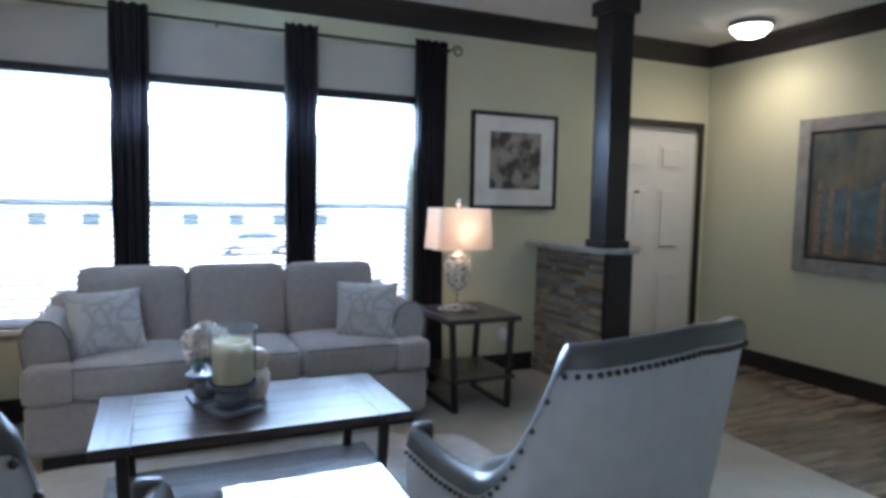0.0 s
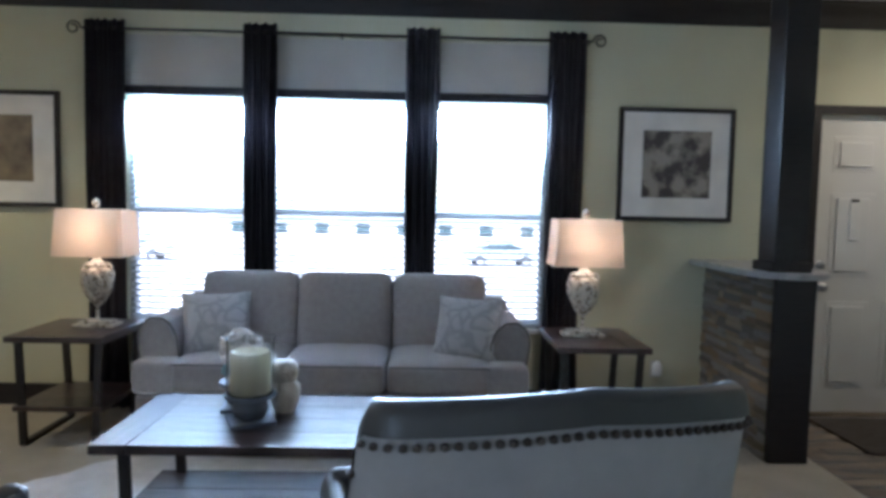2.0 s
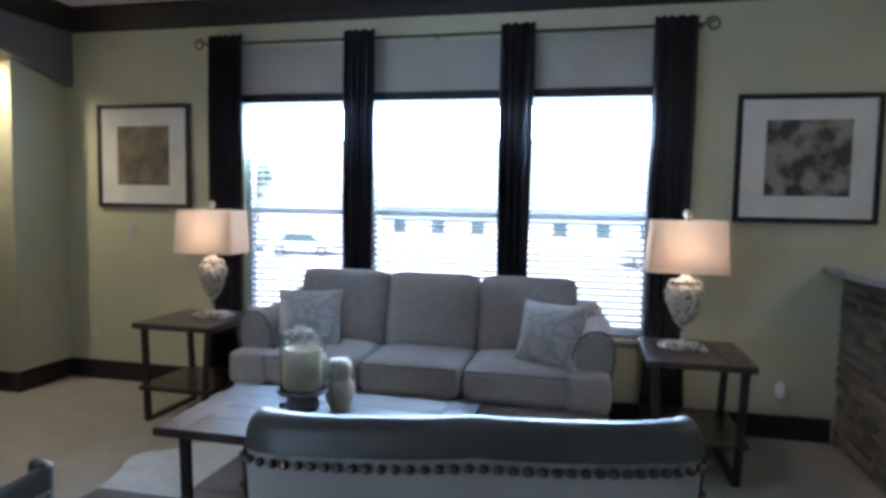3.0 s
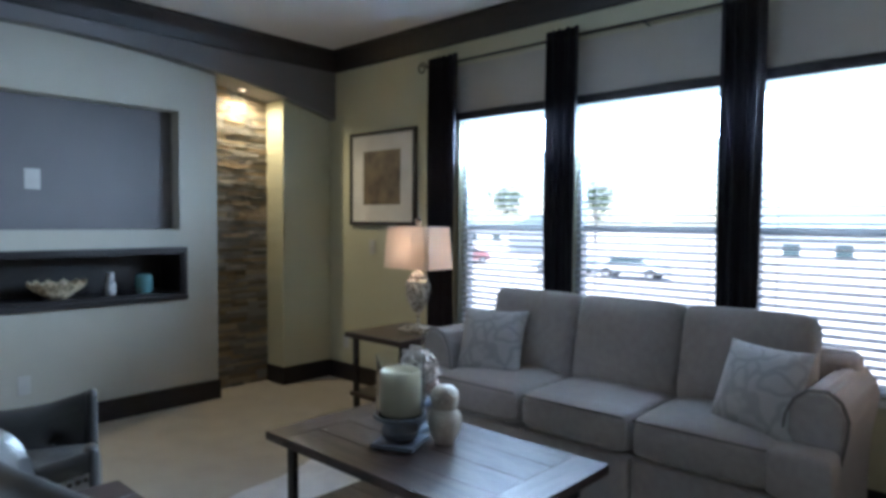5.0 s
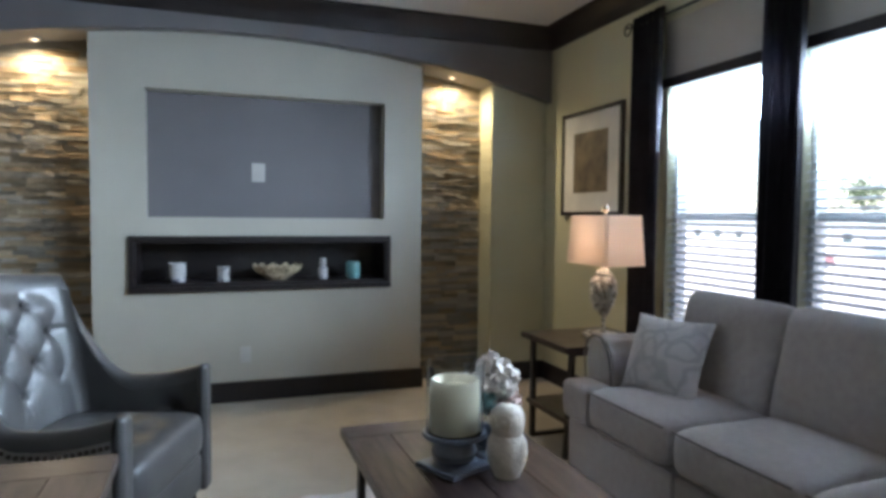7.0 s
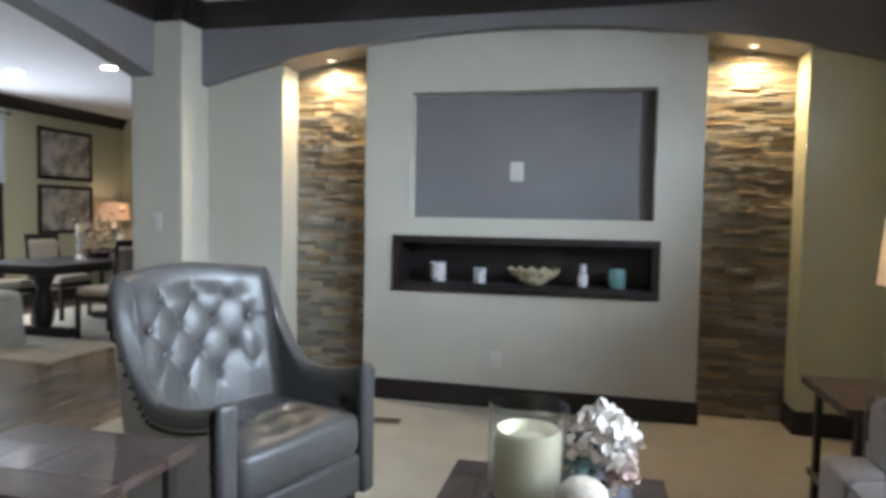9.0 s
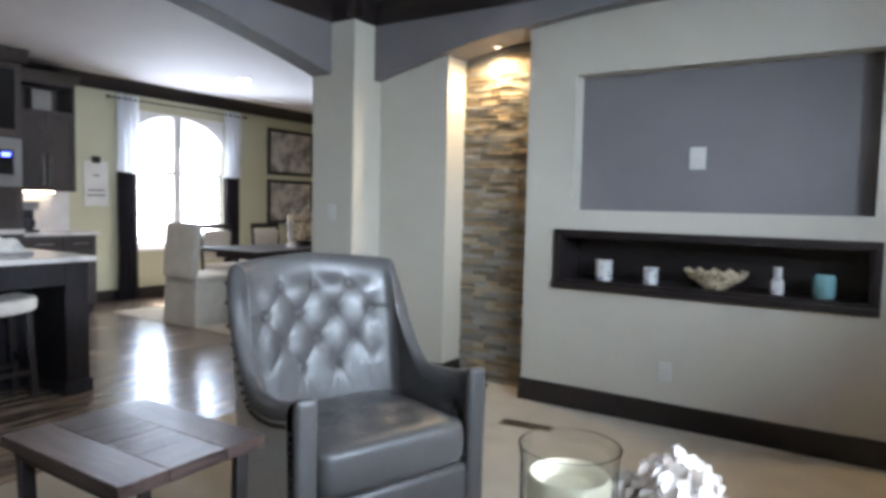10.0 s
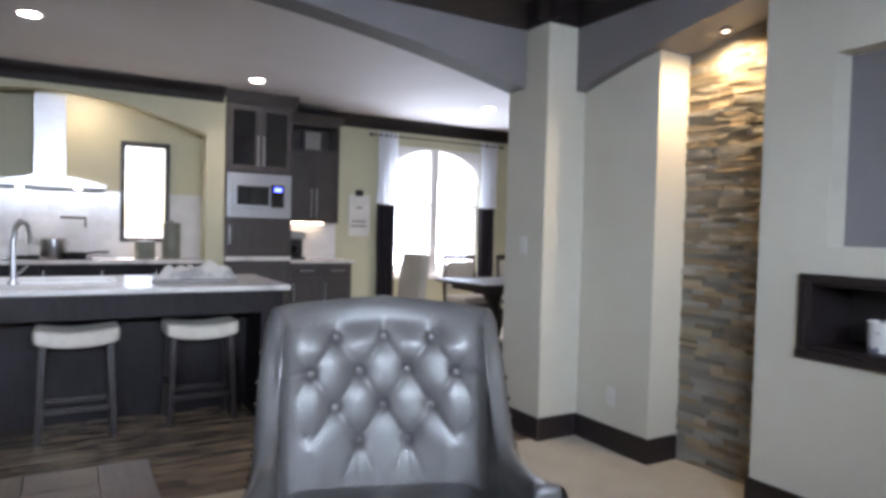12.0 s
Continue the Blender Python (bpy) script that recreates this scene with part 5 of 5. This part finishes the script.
# island with stools
isl = thing("kitchen_island", "dark stained kitchen island with a seating overhang", "island")
I0, I1, IY0, IY1 = -0.25, 3.6, -1.55, -0.52
part("body", B((I0 + 0.02, IY0 + 0.03, 0), (I1, -0.98, 0.87)), ISLAND, isl)
part("end_post", B((I0 + 0.01, -0.98, 0.0), (I0 + 0.16, IY1 - 0.03, 0.87), 0.005), ISLAND, isl)
part("rail", B((I0 + 0.16, -0.72, 0.72), (I1, IY1 - 0.03, 0.87), 0.004), ISLAND, isl)
part("end_plinth", B((I0 - 0.005, -1.0, 0.0), (I0 + 0.175, IY1 - 0.015, 0.09), 0.006), ISLAND, isl)
solid("island_worktop", B((I0 - 0.03, IY0, 0.87), (I1 + 0.03, IY1, 0.905), 0.006), MARBLE, "pale grey marbled island worktop", "worktop")
tap = thing("kitchen_faucet", "brushed pull-down kitchen faucet on the island", "faucet", pose(1.32, -0.92, 0.905, 0, 0, 150))
part("stem", tube([(0, 0, 0), (0, 0, 0.26), (0, 0.02, 0.34), (0, 0.07, 0.385), (0, 0.13, 0.37), (0, 0.16, 0.31), (0, 0.165, 0.24)], 0.016, 10), STEEL, tap)
part("base", lathe([(0.032, 0), (0.03, 0.02), (0.018, 0.03)], 18), STEEL, tap)
part("lever", tube([(0.02, 0, 0.06), (0.06, 0, 0.09), (0.09, 0, 0.12)], 0.007, 6), STEEL, tap)
solid("sink_rim", join(B((0.75, -1.35, 0.902), (1.5, -1.31, 0.910), 0.002), B((0.75, -1.02, 0.902), (1.5, -0.98, 0.910), 0.002), B((0.75, -1.31, 0.902), (0.79, -1.02, 0.910), 0.002), B((1.46, -1.31, 0.902), (1.5, -1.02, 0.910), 0.002)), STEEL,
      "stainless sink rim in the island worktop", "sink")
tw = thing("towel_tray", "tray of folded patterned cloths on the island", "tray", pose(0.27, -0.92, 0.905, 0, 0, -6))
tw.scale = (1.25, 1.2, 1.45)
part("tray", B((-0.22, -0.14, 0), (0.22, 0.14, 0.02), 0.006), SILVERWOOD, tw)
for k, (dx, dy, sc) in enumerate(((-0.08, 0, 1.0), (0.09, 0.03, 0.8), (0.0, -0.06, 0.7))):
    def crumple(u, v, dx=dx, dy=dy, sc=sc, k=k):
        x, y = (u - 0.5) * 0.26 * sc, (v - 0.5) * 0.2 * sc
        z = 0.02 + 0.075 * sc * max(0, (1 - (2 * u - 1) ** 4) * (1 - (2 * v - 1) ** 4)) * (0.75 + 0.35 * math.sin(9 * u + k) * math.cos(7 * v + 2 * k))
        return (x + dx, y + dy, z)
    part("folded_cloth", surf(crumple, 20, 16), TOWEL, tw, "crumpled grey and white cloth")


def stool(x, y, turn=0):
    s = thing("counter_stool", "saddle-seat counter stool with cream cushion and dark legs", "stool", pose(x, y, 0, 0, 0, turn), "island stools")
    seat = cushion(0.46, 0.33, 0.10, 0.1, 9)
    for v in seat.verts:
        v.co.z += 0.03 * (v.co.x / 0.23) ** 2 - 0.012
    part("seat_cushion", moved(seat, pose(0, 0, 0.605)), CUSHION, s, "cream linen saddle cushion")
    for sx in (-1, 1):
        for sy in (-1, 1):
            part("leg", moved(B((-0.019, -0.019, 0), (0.019, 0.019, 0.57), 0.004), Matrix.Translation((sx * 0.20, sy * 0.135, 0)) @ Matrix.Shear("XY", 4, (-sx * 0.04, -sy * 0.04))), DARK, s)
        part("stretcher", B((sx * 0.193 - 0.012, -0.12, 0.24), (sx * 0.193 + 0.012, 0.12, 0.27), 0.003), DARK, s)
    for sy in (-1, 1):
        part("stretcher", B((-0.18, sy * 0.13 - 0.012, 0.16), (0.18, sy * 0.13 + 0.012, 0.19), 0.003), DARK, s)
    return s


st = stool(0.26, -0.78)
for x in (0.98, 1.70, 2.42):
    copy_thing(st, pose(x, -0.74 + 0.02 * (x > 1), 0))

# ---- dining area ----
dwn = tagged(thing("window_5", "white twin dining window with an arched head", "window"), kind="structure")
x0, x1, z0, z1 = DW
xm = (x0 + x1) / 2
ya, yb = YK - 0.10, YK - 0.04
half = (x1 - x0) / 2
spandrel = [(x0, z1), (x0, 1.95)] + [(xm - half * math.cos(a), 1.95 + 0.45 * math.sin(a)) for a in np.linspace(0, math.pi, 26)[1:-1]] + [(x1, 1.95), (x1, z1)]
part("arch_head", prism(spandrel, "y", ya, YK - 0.005), WHITE, dwn)
part("frame", join(B((x0, ya, z0), (x0 + 0.04, yb, 2.0)), B((x1 - 0.04, ya, z0), (x1, yb, 2.0)), B((x0 + 0.04, ya, z0), (x1 - 0.04, yb, z0 + 0.05))), WHITE, dwn)
part("centre_mullion", B((xm - 0.06, ya, z0), (xm + 0.06, yb + 0.02, 2.42)), WHITE, dwn)
for a, b in ((x0 + 0.04, xm - 0.06), (xm + 0.06, x1 - 0.04)):
    part("rail", B((a, ya, 1.62), (b, yb, 1.665)), WHITE, dwn)
    part("rail", B((a, ya, 1.07), (b, yb, 1.105)), WHITE, dwn)
    p = part("pane", B((a, YK - 0.075, z0), (b, YK - 0.071, 2.40)), GLASS, dwn)
    p.visible_shadow = False
part("sill", B((x0 - 0.04, YK, z0 - 0.05), (x1 + 0.04, YK + 0.05, z0), 0.006), WHITE, dwn)
for x, sgn in ((-2.60, 1), (-4.2, -1)):
    curtain(x, 0.26, 1.62, 0.02, YK + 0.1, CURTAIN, "curtain", "dark lower part of a two-tone dining curtain", 4, "dining curtains")
    curtain(x, 0.27, 2.57, 1.62, YK + 0.1, SHEER, "curtain", "white upper part of a two-tone dining curtain", 4, "dining curtains")
rd = thing("curtain_rod", "thin dark dining curtain rod", "curtain rod", pose(0, YK + 0.1, 2.52))
part("rod", tube([(-4.42, 0, 0), (-2.38, 0, 0)], 0.009, 8), METAL, rd)
for x in (-4.44, -2.36):
    part("finial", lathe([(0.0, -0.03), (0.025, 0.0), (0.0, 0.03)], 12, (x, 0, 0)), METAL, rd)
sg = thing("wall_sign", "whitewashed clipboard sign with unreadable lines", "sign", pose(-2.25, YK + 0.001, 1.47))
part("board", B((-0.15, 0, -0.28), (0.15, 0.018, 0.26), 0.003), MATBOARD, sg)
part("clip", B((-0.05, 0.0, 0.24), (0.05, 0.03, 0.32), 0.008), METAL, sg)
for z, w in ((0.08, 0.08), (-0.1, 0.2), (-0.16, 0.22)):
    part("text_bar", B((-w / 2, 0.018, z), (w / 2, 0.0195, z + 0.022)), SILVERWOOD, sg)
for z0_, z1_ in ((1.72, 2.44), (0.95, 1.64)):
    picture("framed_print", "dark-framed soft grey print in the dining area", -5.92, -4.95, z0_, z1_, YK, DARK, 0.05, PRINT_D, PRINT_D, (0.06, 0.94, 0.06, 0.94), turn=180)

tb = thing("dining_table", "dark wood pedestal dining table", "dining table", pose(-3.55, -2.05, 0))
part("tabletop", B((-1.0, -0.5, 0.72), (1.0, 0.5, 0.76), 0.01), DARK, tb)
part("apron", B((-0.85, -0.38, 0.65), (0.85, 0.38, 0.72), 0.005), DARK, tb)
for x in (-0.55, 0.55):
    part("pedestal", join(lathe([(0.06, 0.08), (0.09, 0.14), (0.11, 0.28), (0.07, 0.42), (0.06, 0.5), (0.11, 0.6), (0.12, 0.65)], 18, (x, 0, 0)), B((x - 0.07, -0.36, 0), (x + 0.07, 0.36, 0.09), 0.015)), DARK, tb)
solid("dining_rug", B((-5.0, -3.3, 0.0), (-2.0, -1.0, 0.01), 0.004), CARPET, "pale woven rug under the dining table", "rug")


def slip_chair(x, y, turn):
    c = thing("slipcovered_chair", "dining chair in a pale linen slipcover to the floor", "dining chair", pose(x, y, 0.01, 0, 0, turn), "dining chairs")

    def skirt(u, v):
        a = u * 4
        k = int(min(3, a))
        t = a - k
        cs = ((-0.25, -0.27), (0.25, -0.27), (0.25, 0.27), (-0.25, 0.27), (-0.25, -0.27))
        px, py = (cs[k][0] * (1 - t) + cs[k + 1][0] * t), (cs[k][1] * (1 - t) + cs[k + 1][1] * t)
        f = 1 + (1 - v) * (0.07 + 0.02 * math.sin(u * 40))
        return (px * f, py * f, 0.47 * v)
    part("skirt", surf(skirt, 64, 6), SLIP, c)
    part("seat", moved(cushion(0.52, 0.56, 0.09, 0.15), pose(0, 0, 0.47)), SLIP, c)
    part("back", moved(cushion(0.50, 0.58, 0.10, 0.15), pose(0, -0.25, 0.76, 84)), SLIP, c)
    part("back_drape", moved(B((-0.245, -0.012, 0.0), (0.245, 0.012, 0.5), 0.008), Matrix.Translation((0, -0.27, 0)) @ Matrix.Shear("XY", 4, (0, 0.05))), SLIP, c)
    return c


def wood_chair(x, y, turn):
    c = thing("framed_dining_chair", "dining chair with a dark frame and cream upholstery", "dining chair", pose(x, y, 0.01, 0, 0, turn), "dining chairs")
    for sx in (-1, 1):
        part("back_post", tube([(sx * 0.22, -0.20, 0), (sx * 0.22, -0.22, 0.45), (sx * 0.22, -0.28, 0.98)], 0.02, 6), DARK, c)
        part("leg", B((sx * 0.21 - 0.02, 0.18, 0), (sx * 0.21 + 0.02, 0.22, 0.43), 0.003), DARK, c)
    part("top_rail", B((-0.23, -0.30, 0.93), (0.23, -0.26, 0.99), 0.008), DARK, c)
    part("seat_rail", B((-0.23, -0.22, 0.38), (0.23, 0.22, 0.43), 0.004), DARK, c)
    part("back_pad", moved(cushion(0.40, 0.36, 0.05, 0.1), pose(0, -0.255, 0.73, 84)), CUSHION, c)
    part("seat_pad", moved(cushion(0.46, 0.44, 0.09, 0.15), pose(0, 0, 0.47)), CUSHION, c)
    return c


sc = slip_chair(-2.28, -2.1, 90)
copy_thing(sc, pose(-4.85, -2.05, 0.01, 0, 0, -90))
wc = wood_chair(-3.15, -2.75, 0)
copy_thing(wc, pose(-3.95, -2.75, 0.01))
copy_thing(wc, pose(-3.15, -1.38, 0.01, 0, 0, 180))
copy_thing(wc, pose(-3.95, -1.38, 0.01, 0, 0, 180))
cp = thing("centrepiece", "dried floral centrepiece with a white candlestick", "centrepiece", pose(-3.75, -2.05, 0.76))
part("bowl", lathe([(0.0, 0.0), (0.1, 0.0), (0.14, 0.06), (0.13, 0.06), (0.0, 0.02)], 20), DARK, cp)
fl = bmesh.new()
rg2 = random.Random(9)
for _ in range(160):
    p = Vector((rg2.gauss(0, 0.11), rg2.gauss(0, 0.10), abs(rg2.gauss(0.2, 0.12)) + 0.03))
    bmesh.ops.create_icosphere(fl, subdivisions=1, radius=rg2.uniform(0.015, 0.035), matrix=Matrix.Translation(p) @ pose(0, 0, 0, rg2.uniform(0, 90), rg2.uniform(0, 90)) @ Matrix.Diagonal((1, 0.6, 0.4, 1)))
part("dried_flower_mass", fl, DRIED, cp, "brown and cream dried flowers", kind="stuff")
for dx, hh in ((0.32, 0.38), (-0.3, 0.26)):
    cs = thing("candlestick", "white ceramic candlestick on the dining table", "candlestick", pose(-3.75 + dx, -2.0, 0.76))
    part("stem", lathe([(0.0, 0.0), (0.06, 0.0), (0.05, 0.02), (0.025, 0.05), (0.035, hh * 0.4), (0.02, hh * 0.6), (0.045, hh * 0.75), (0.045, hh * 0.78)], 18), CERAMIC, cs)
    part("candle", lathe([(0.035, hh * 0.78), (0.035, hh), (0.0, hh)], 16), WAX, cs)

console = thing("console_table", "narrow dark wood console table against the dining wall", "console table", pose(-6.12, YK + 0.2, 0))
part("tabletop", B((-0.42, -0.17, 0.68), (0.42, 0.17, 0.72), 0.006), DARK, console)
part("apron", B((-0.38, -0.14, 0.60), (0.38, 0.14, 0.68), 0.004), DARK, console)
for sx in (-1, 1):
    for sy in (-1, 1):
        part("leg", B((sx * 0.36 - 0.02, sy * 0.12 - 0.02, 0), (sx * 0.36 + 0.02, sy * 0.12 + 0.02, 0.60), 0.003), DARK, console)
table_lamp(-6.15, YK + 0.22, 0.72, "lit table lamp with a linen shade on the dining console", "dining lamp")

# ---- outside the windows ----


def far_building(x, y, w, d, h, n, roof):
    b = thing("far_building", "low pale building with a teal roof across the lot", "building", pose(x, y, GZ), "far buildings")
    part("wall", B((-w / 2, -d / 2, 0), (w / 2, d / 2, h)), SIDING, b)
    part("roof", prism([(-d / 2 - 0.6, h), (d / 2 + 0.6, h), (0, h + roof)], "x", -w / 2 - 0.6, w / 2 + 0.6), ROOFM, b)
    for i in range(n):
        cx = -w / 2 + w * (i + 0.5) / n
        wn = part("window", B((cx - 0.6, -d / 2 - 0.08, h * 0.35), (cx + 0.6, -d / 2, h * 0.75)), WHITE, b)
        part("pane", B((cx - 0.5, -d / 2 - 0.1, h * 0.4), (cx + 0.5, -d / 2 - 0.081, h * 0.7)), PANE, wn)


far_building(0, 52.5, 27, 9, 2.9, 9, 1.2)
far_building(-52, 62, 26, 9, 3.0, 8, 1.2)
far_building(38, 58, 22, 9, 3.0, 7, 1.2)


def car(x, y, turn, paint, label):
    c = thing("parked_car", label, "car", pose(x, y, GZ, 0, 0, turn), "parked cars")
    prof = [(-2.1, 0.32), (-2.15, 0.7), (-1.9, 0.88), (-1.4, 0.92), (-0.9, 1.36), (0.6, 1.42), (1.35, 0.98), (2.0, 0.86), (2.15, 0.6), (2.1, 0.32)]
    part("body", prism(prof, "y", -0.85, 0.85, 0.05), paint, c)
    glass = [(-1.25, 0.95), (-0.85, 1.29), (0.55, 1.34), (1.15, 0.97)]
    part("side_glass", prism(glass, "y", -0.865, 0.865), PANE, c)
    for sx in (-1.3, 1.35):
        for sy in (-0.8, 0.8):
            w = part("wheel", moved(lathe([(0.0, -0.1), (0.3, -0.1), (0.33, -0.06), (0.33, 0.06), (0.3, 0.1), (0.0, 0.1)], 22), pose(sx, sy, 0.33, 90)), RUBBER, c)
            part("rim", moved(lathe([(0.0, -0.11), (0.2, -0.11), (0.2, 0.11), (0.0, 0.11)], 14), pose(sx, sy, 0.33, 90)), STEEL, w)


for x, y, tn, pt, lb in ((-30.5, 40, 70, REDPAINT, "red car parked at the lot's edge"), (-15.2, 38, 8, CARPAINT, "grey car parked in the lot"), (-20.5, 39, 12, CARPAINT, "grey car parked beside another in the lot"),
                         (5.9, 38, 5, CARPAINT, "grey car parked before the pale building")):
    car(x, y, tn, pt, lb)
leafm = mat("far_leaves", (0.07, 0.11, 0.05), 0.8, colour2=(0.045, 0.075, 0.03), scale=3)
barkm = mat("bark", (0.12, 0.09, 0.07), 0.9, bump=0.5, bump_scale=20)


def tree(x, y, h, seed):
    r = random.Random(seed)
    t = thing("tree", "leafy green tree beyond the lot", "tree", pose(x, y, GZ), "far trees")
    part("trunk", join(tube([(0, 0, 0), (0.1, 0, h * 0.3), (0, 0.1, h * 0.6)], 0.22, 8, 0.4), *[tube([(0, 0, h * 0.35), (math.cos(a) * h * 0.2, math.sin(a) * h * 0.2, h * 0.65)], 0.09, 6, 0.4) for a in (0.3, 1.9, 3.3, 4.9)]), barkm, t)
    bm = bmesh.new()
    for _ in range(900):
        d = Vector((r.gauss(0, 1), r.gauss(0, 1), r.gauss(0, 0.8)))
        p = d.normalized() * (r.random() ** 0.4) * h * 0.3 * (1 + 0.3 * math.sin(3 * d.x + 2 * d.y)) + Vector((0, 0, h * 0.68))
        s = h * 0.028
        mm = Matrix.Translation(p) @ pose(0, 0, 0, r.uniform(0, 360), r.uniform(0, 360), r.uniform(0, 360))
        bm.faces.new([bm.verts.new(mm @ Vector(q)) for q in ((-s, 0, 0), (0, -s * 0.5, 0), (s, 0, 0), (0, s * 0.5, 0))])
    part("crown", bm, leafm, t, kind="stuff")


for i, (x, y, h) in enumerate(((-48, 92, 10.5), (-64, 90, 10.5))):
    tree(x, y, h, i)

# ---- pieces: planks, ledger stones, tiles ----
rp = random.Random(21)


def planks(x0, x1, y0, y1, width=0.185, length=1.22):
    """Planks laid along x, each a piece of the floor."""
    meshes = {}
    y, row = y0, 0
    while y < y1 - 0.01:
        w = min(width, y1 - y)
        x = x0 - rp.uniform(0, length)
        while x < x1 - 0.01:
            a, b = max(x, x0), min(x + length, x1)
            if b - a > 0.02:
                key = (round(b - a, 2), round(w, 3))
                if key not in meshes:
                    meshes[key] = mesh_of("plank", B((-key[0] / 2 + 0.0008, -w / 2 + 0.0008, -0.02), (key[0] / 2 - 0.0008, w / 2 - 0.0008, 0.0), 0.0015, 1), VINYL)
                o = new("plank", meshes[key])
                o.parent, o.location = floor, ((a + b) / 2, y + w / 2, 0)
            x += length
        y += w


planks(3.8, XR, CARPET_EDGE, YW)
planks(-2.6, XR, -1.0, CARPET_EDGE)
planks(-2.6, XR, YK, -1.0)
far_planks = structure("floor_dining", B((XD, YK, -0.02), (-2.6, 0.3, 0.0)), VINYL, "brown vinyl plank floor in the dining area", "floor")

stones = []
for k in range(12):
    b_ = B((-0.5, 0, -0.5), (0.5, 1, 0.5))
    bmesh.ops.subdivide_edges(b_, edges=b_.edges[:], cuts=1, use_grid_fill=True)
    for v in b_.verts:
        if v.co.y > 0.5:
            v.co.y += rp.uniform(-0.35, 0.2)
            v.co.x *= 0.985
            v.co.z = v.co.z * 0.93 + rp.uniform(-0.04, 0.04)
    stones.append(mesh_of("ledger_stone", b_, (STONE, STONE_GREY, STONE, STONE_GREY, STONE_RUST, STONE_GREY)[k % 6], False))


def ledger(parent, m, width, height, row=0.03, deep=0.019):
    """Stacked thin stones over a width and height; m puts local x along the wall, y out of it, z up."""
    z = 0.0
    while z < height - 0.01:
        h = min(rp.choice((row * 0.65, row * 0.9, row, row * 1.35)), height - z)
        x = 0.0
        while x < width - 0.005:
            w = min(rp.uniform(0.06, 0.24), width - x)
            if width - x - w < 0.05:
                w = width - x
            o = new("ledger_stone", rp.choice(stones))
            o.parent = parent
            o.matrix_local = m @ Matrix.Translation((x + w / 2, 0, z + h / 2)) @ Matrix.Diagonal((w * 0.994, deep * rp.uniform(0.35, 1.2), h * 0.96, 1))
            x += w
        z += h


for nm, y0, y1 in (("south", N0, M0), ("north", M1, N1)):
    sp = tagged(thing("stone_strip_" + nm, "stacked brown ledger stone strip, lit from above", "stone cladding"), kind="structure")
    part("backing", B((-2.1, y0, 0), (-2.085, y1, 2.42)), GROUT, sp)
    ledger(sp, Matrix.Translation((-2.085, y1, 0)) @ pose(0, 0, 0, 0, 0, -90), y1 - y0, 2.45)
ledger(pony, Matrix.Translation((3.525, 4.25, 0)) @ pose(0, 0, 0, 0, 0, 90), YW - 4.25, 1.02)

tile_mesh = mesh_of("tile", B((-0.073, 0, -0.036), (0.073, 0.008, 0.036), 0.002, 1), TILE)
bs = tagged(thing("backsplash_range", "white subway tile backsplash behind the cooktop", "backsplash"), kind="structure")
part("backing", join(B((-0.29, YK, 0.91), (KW[0] - 0.05, YK + 0.006, 1.62)), B((KW[1] + 0.05, YK, 0.91), (2.6, YK + 0.006, 1.62)),
                     B((KW[0] - 0.05, YK, 0.91), (KW[1] + 0.05, YK + 0.006, KW[2] - 0.05))), TILE, bs)
for i in range(7):
    for j in range(8):
        o = new("tile", tile_mesh)
        o.parent, o.location = bs, (0.70 + i * 0.15 + 0.075 * (j % 2), YK + 0.006, 0.98 + j * 0.076)
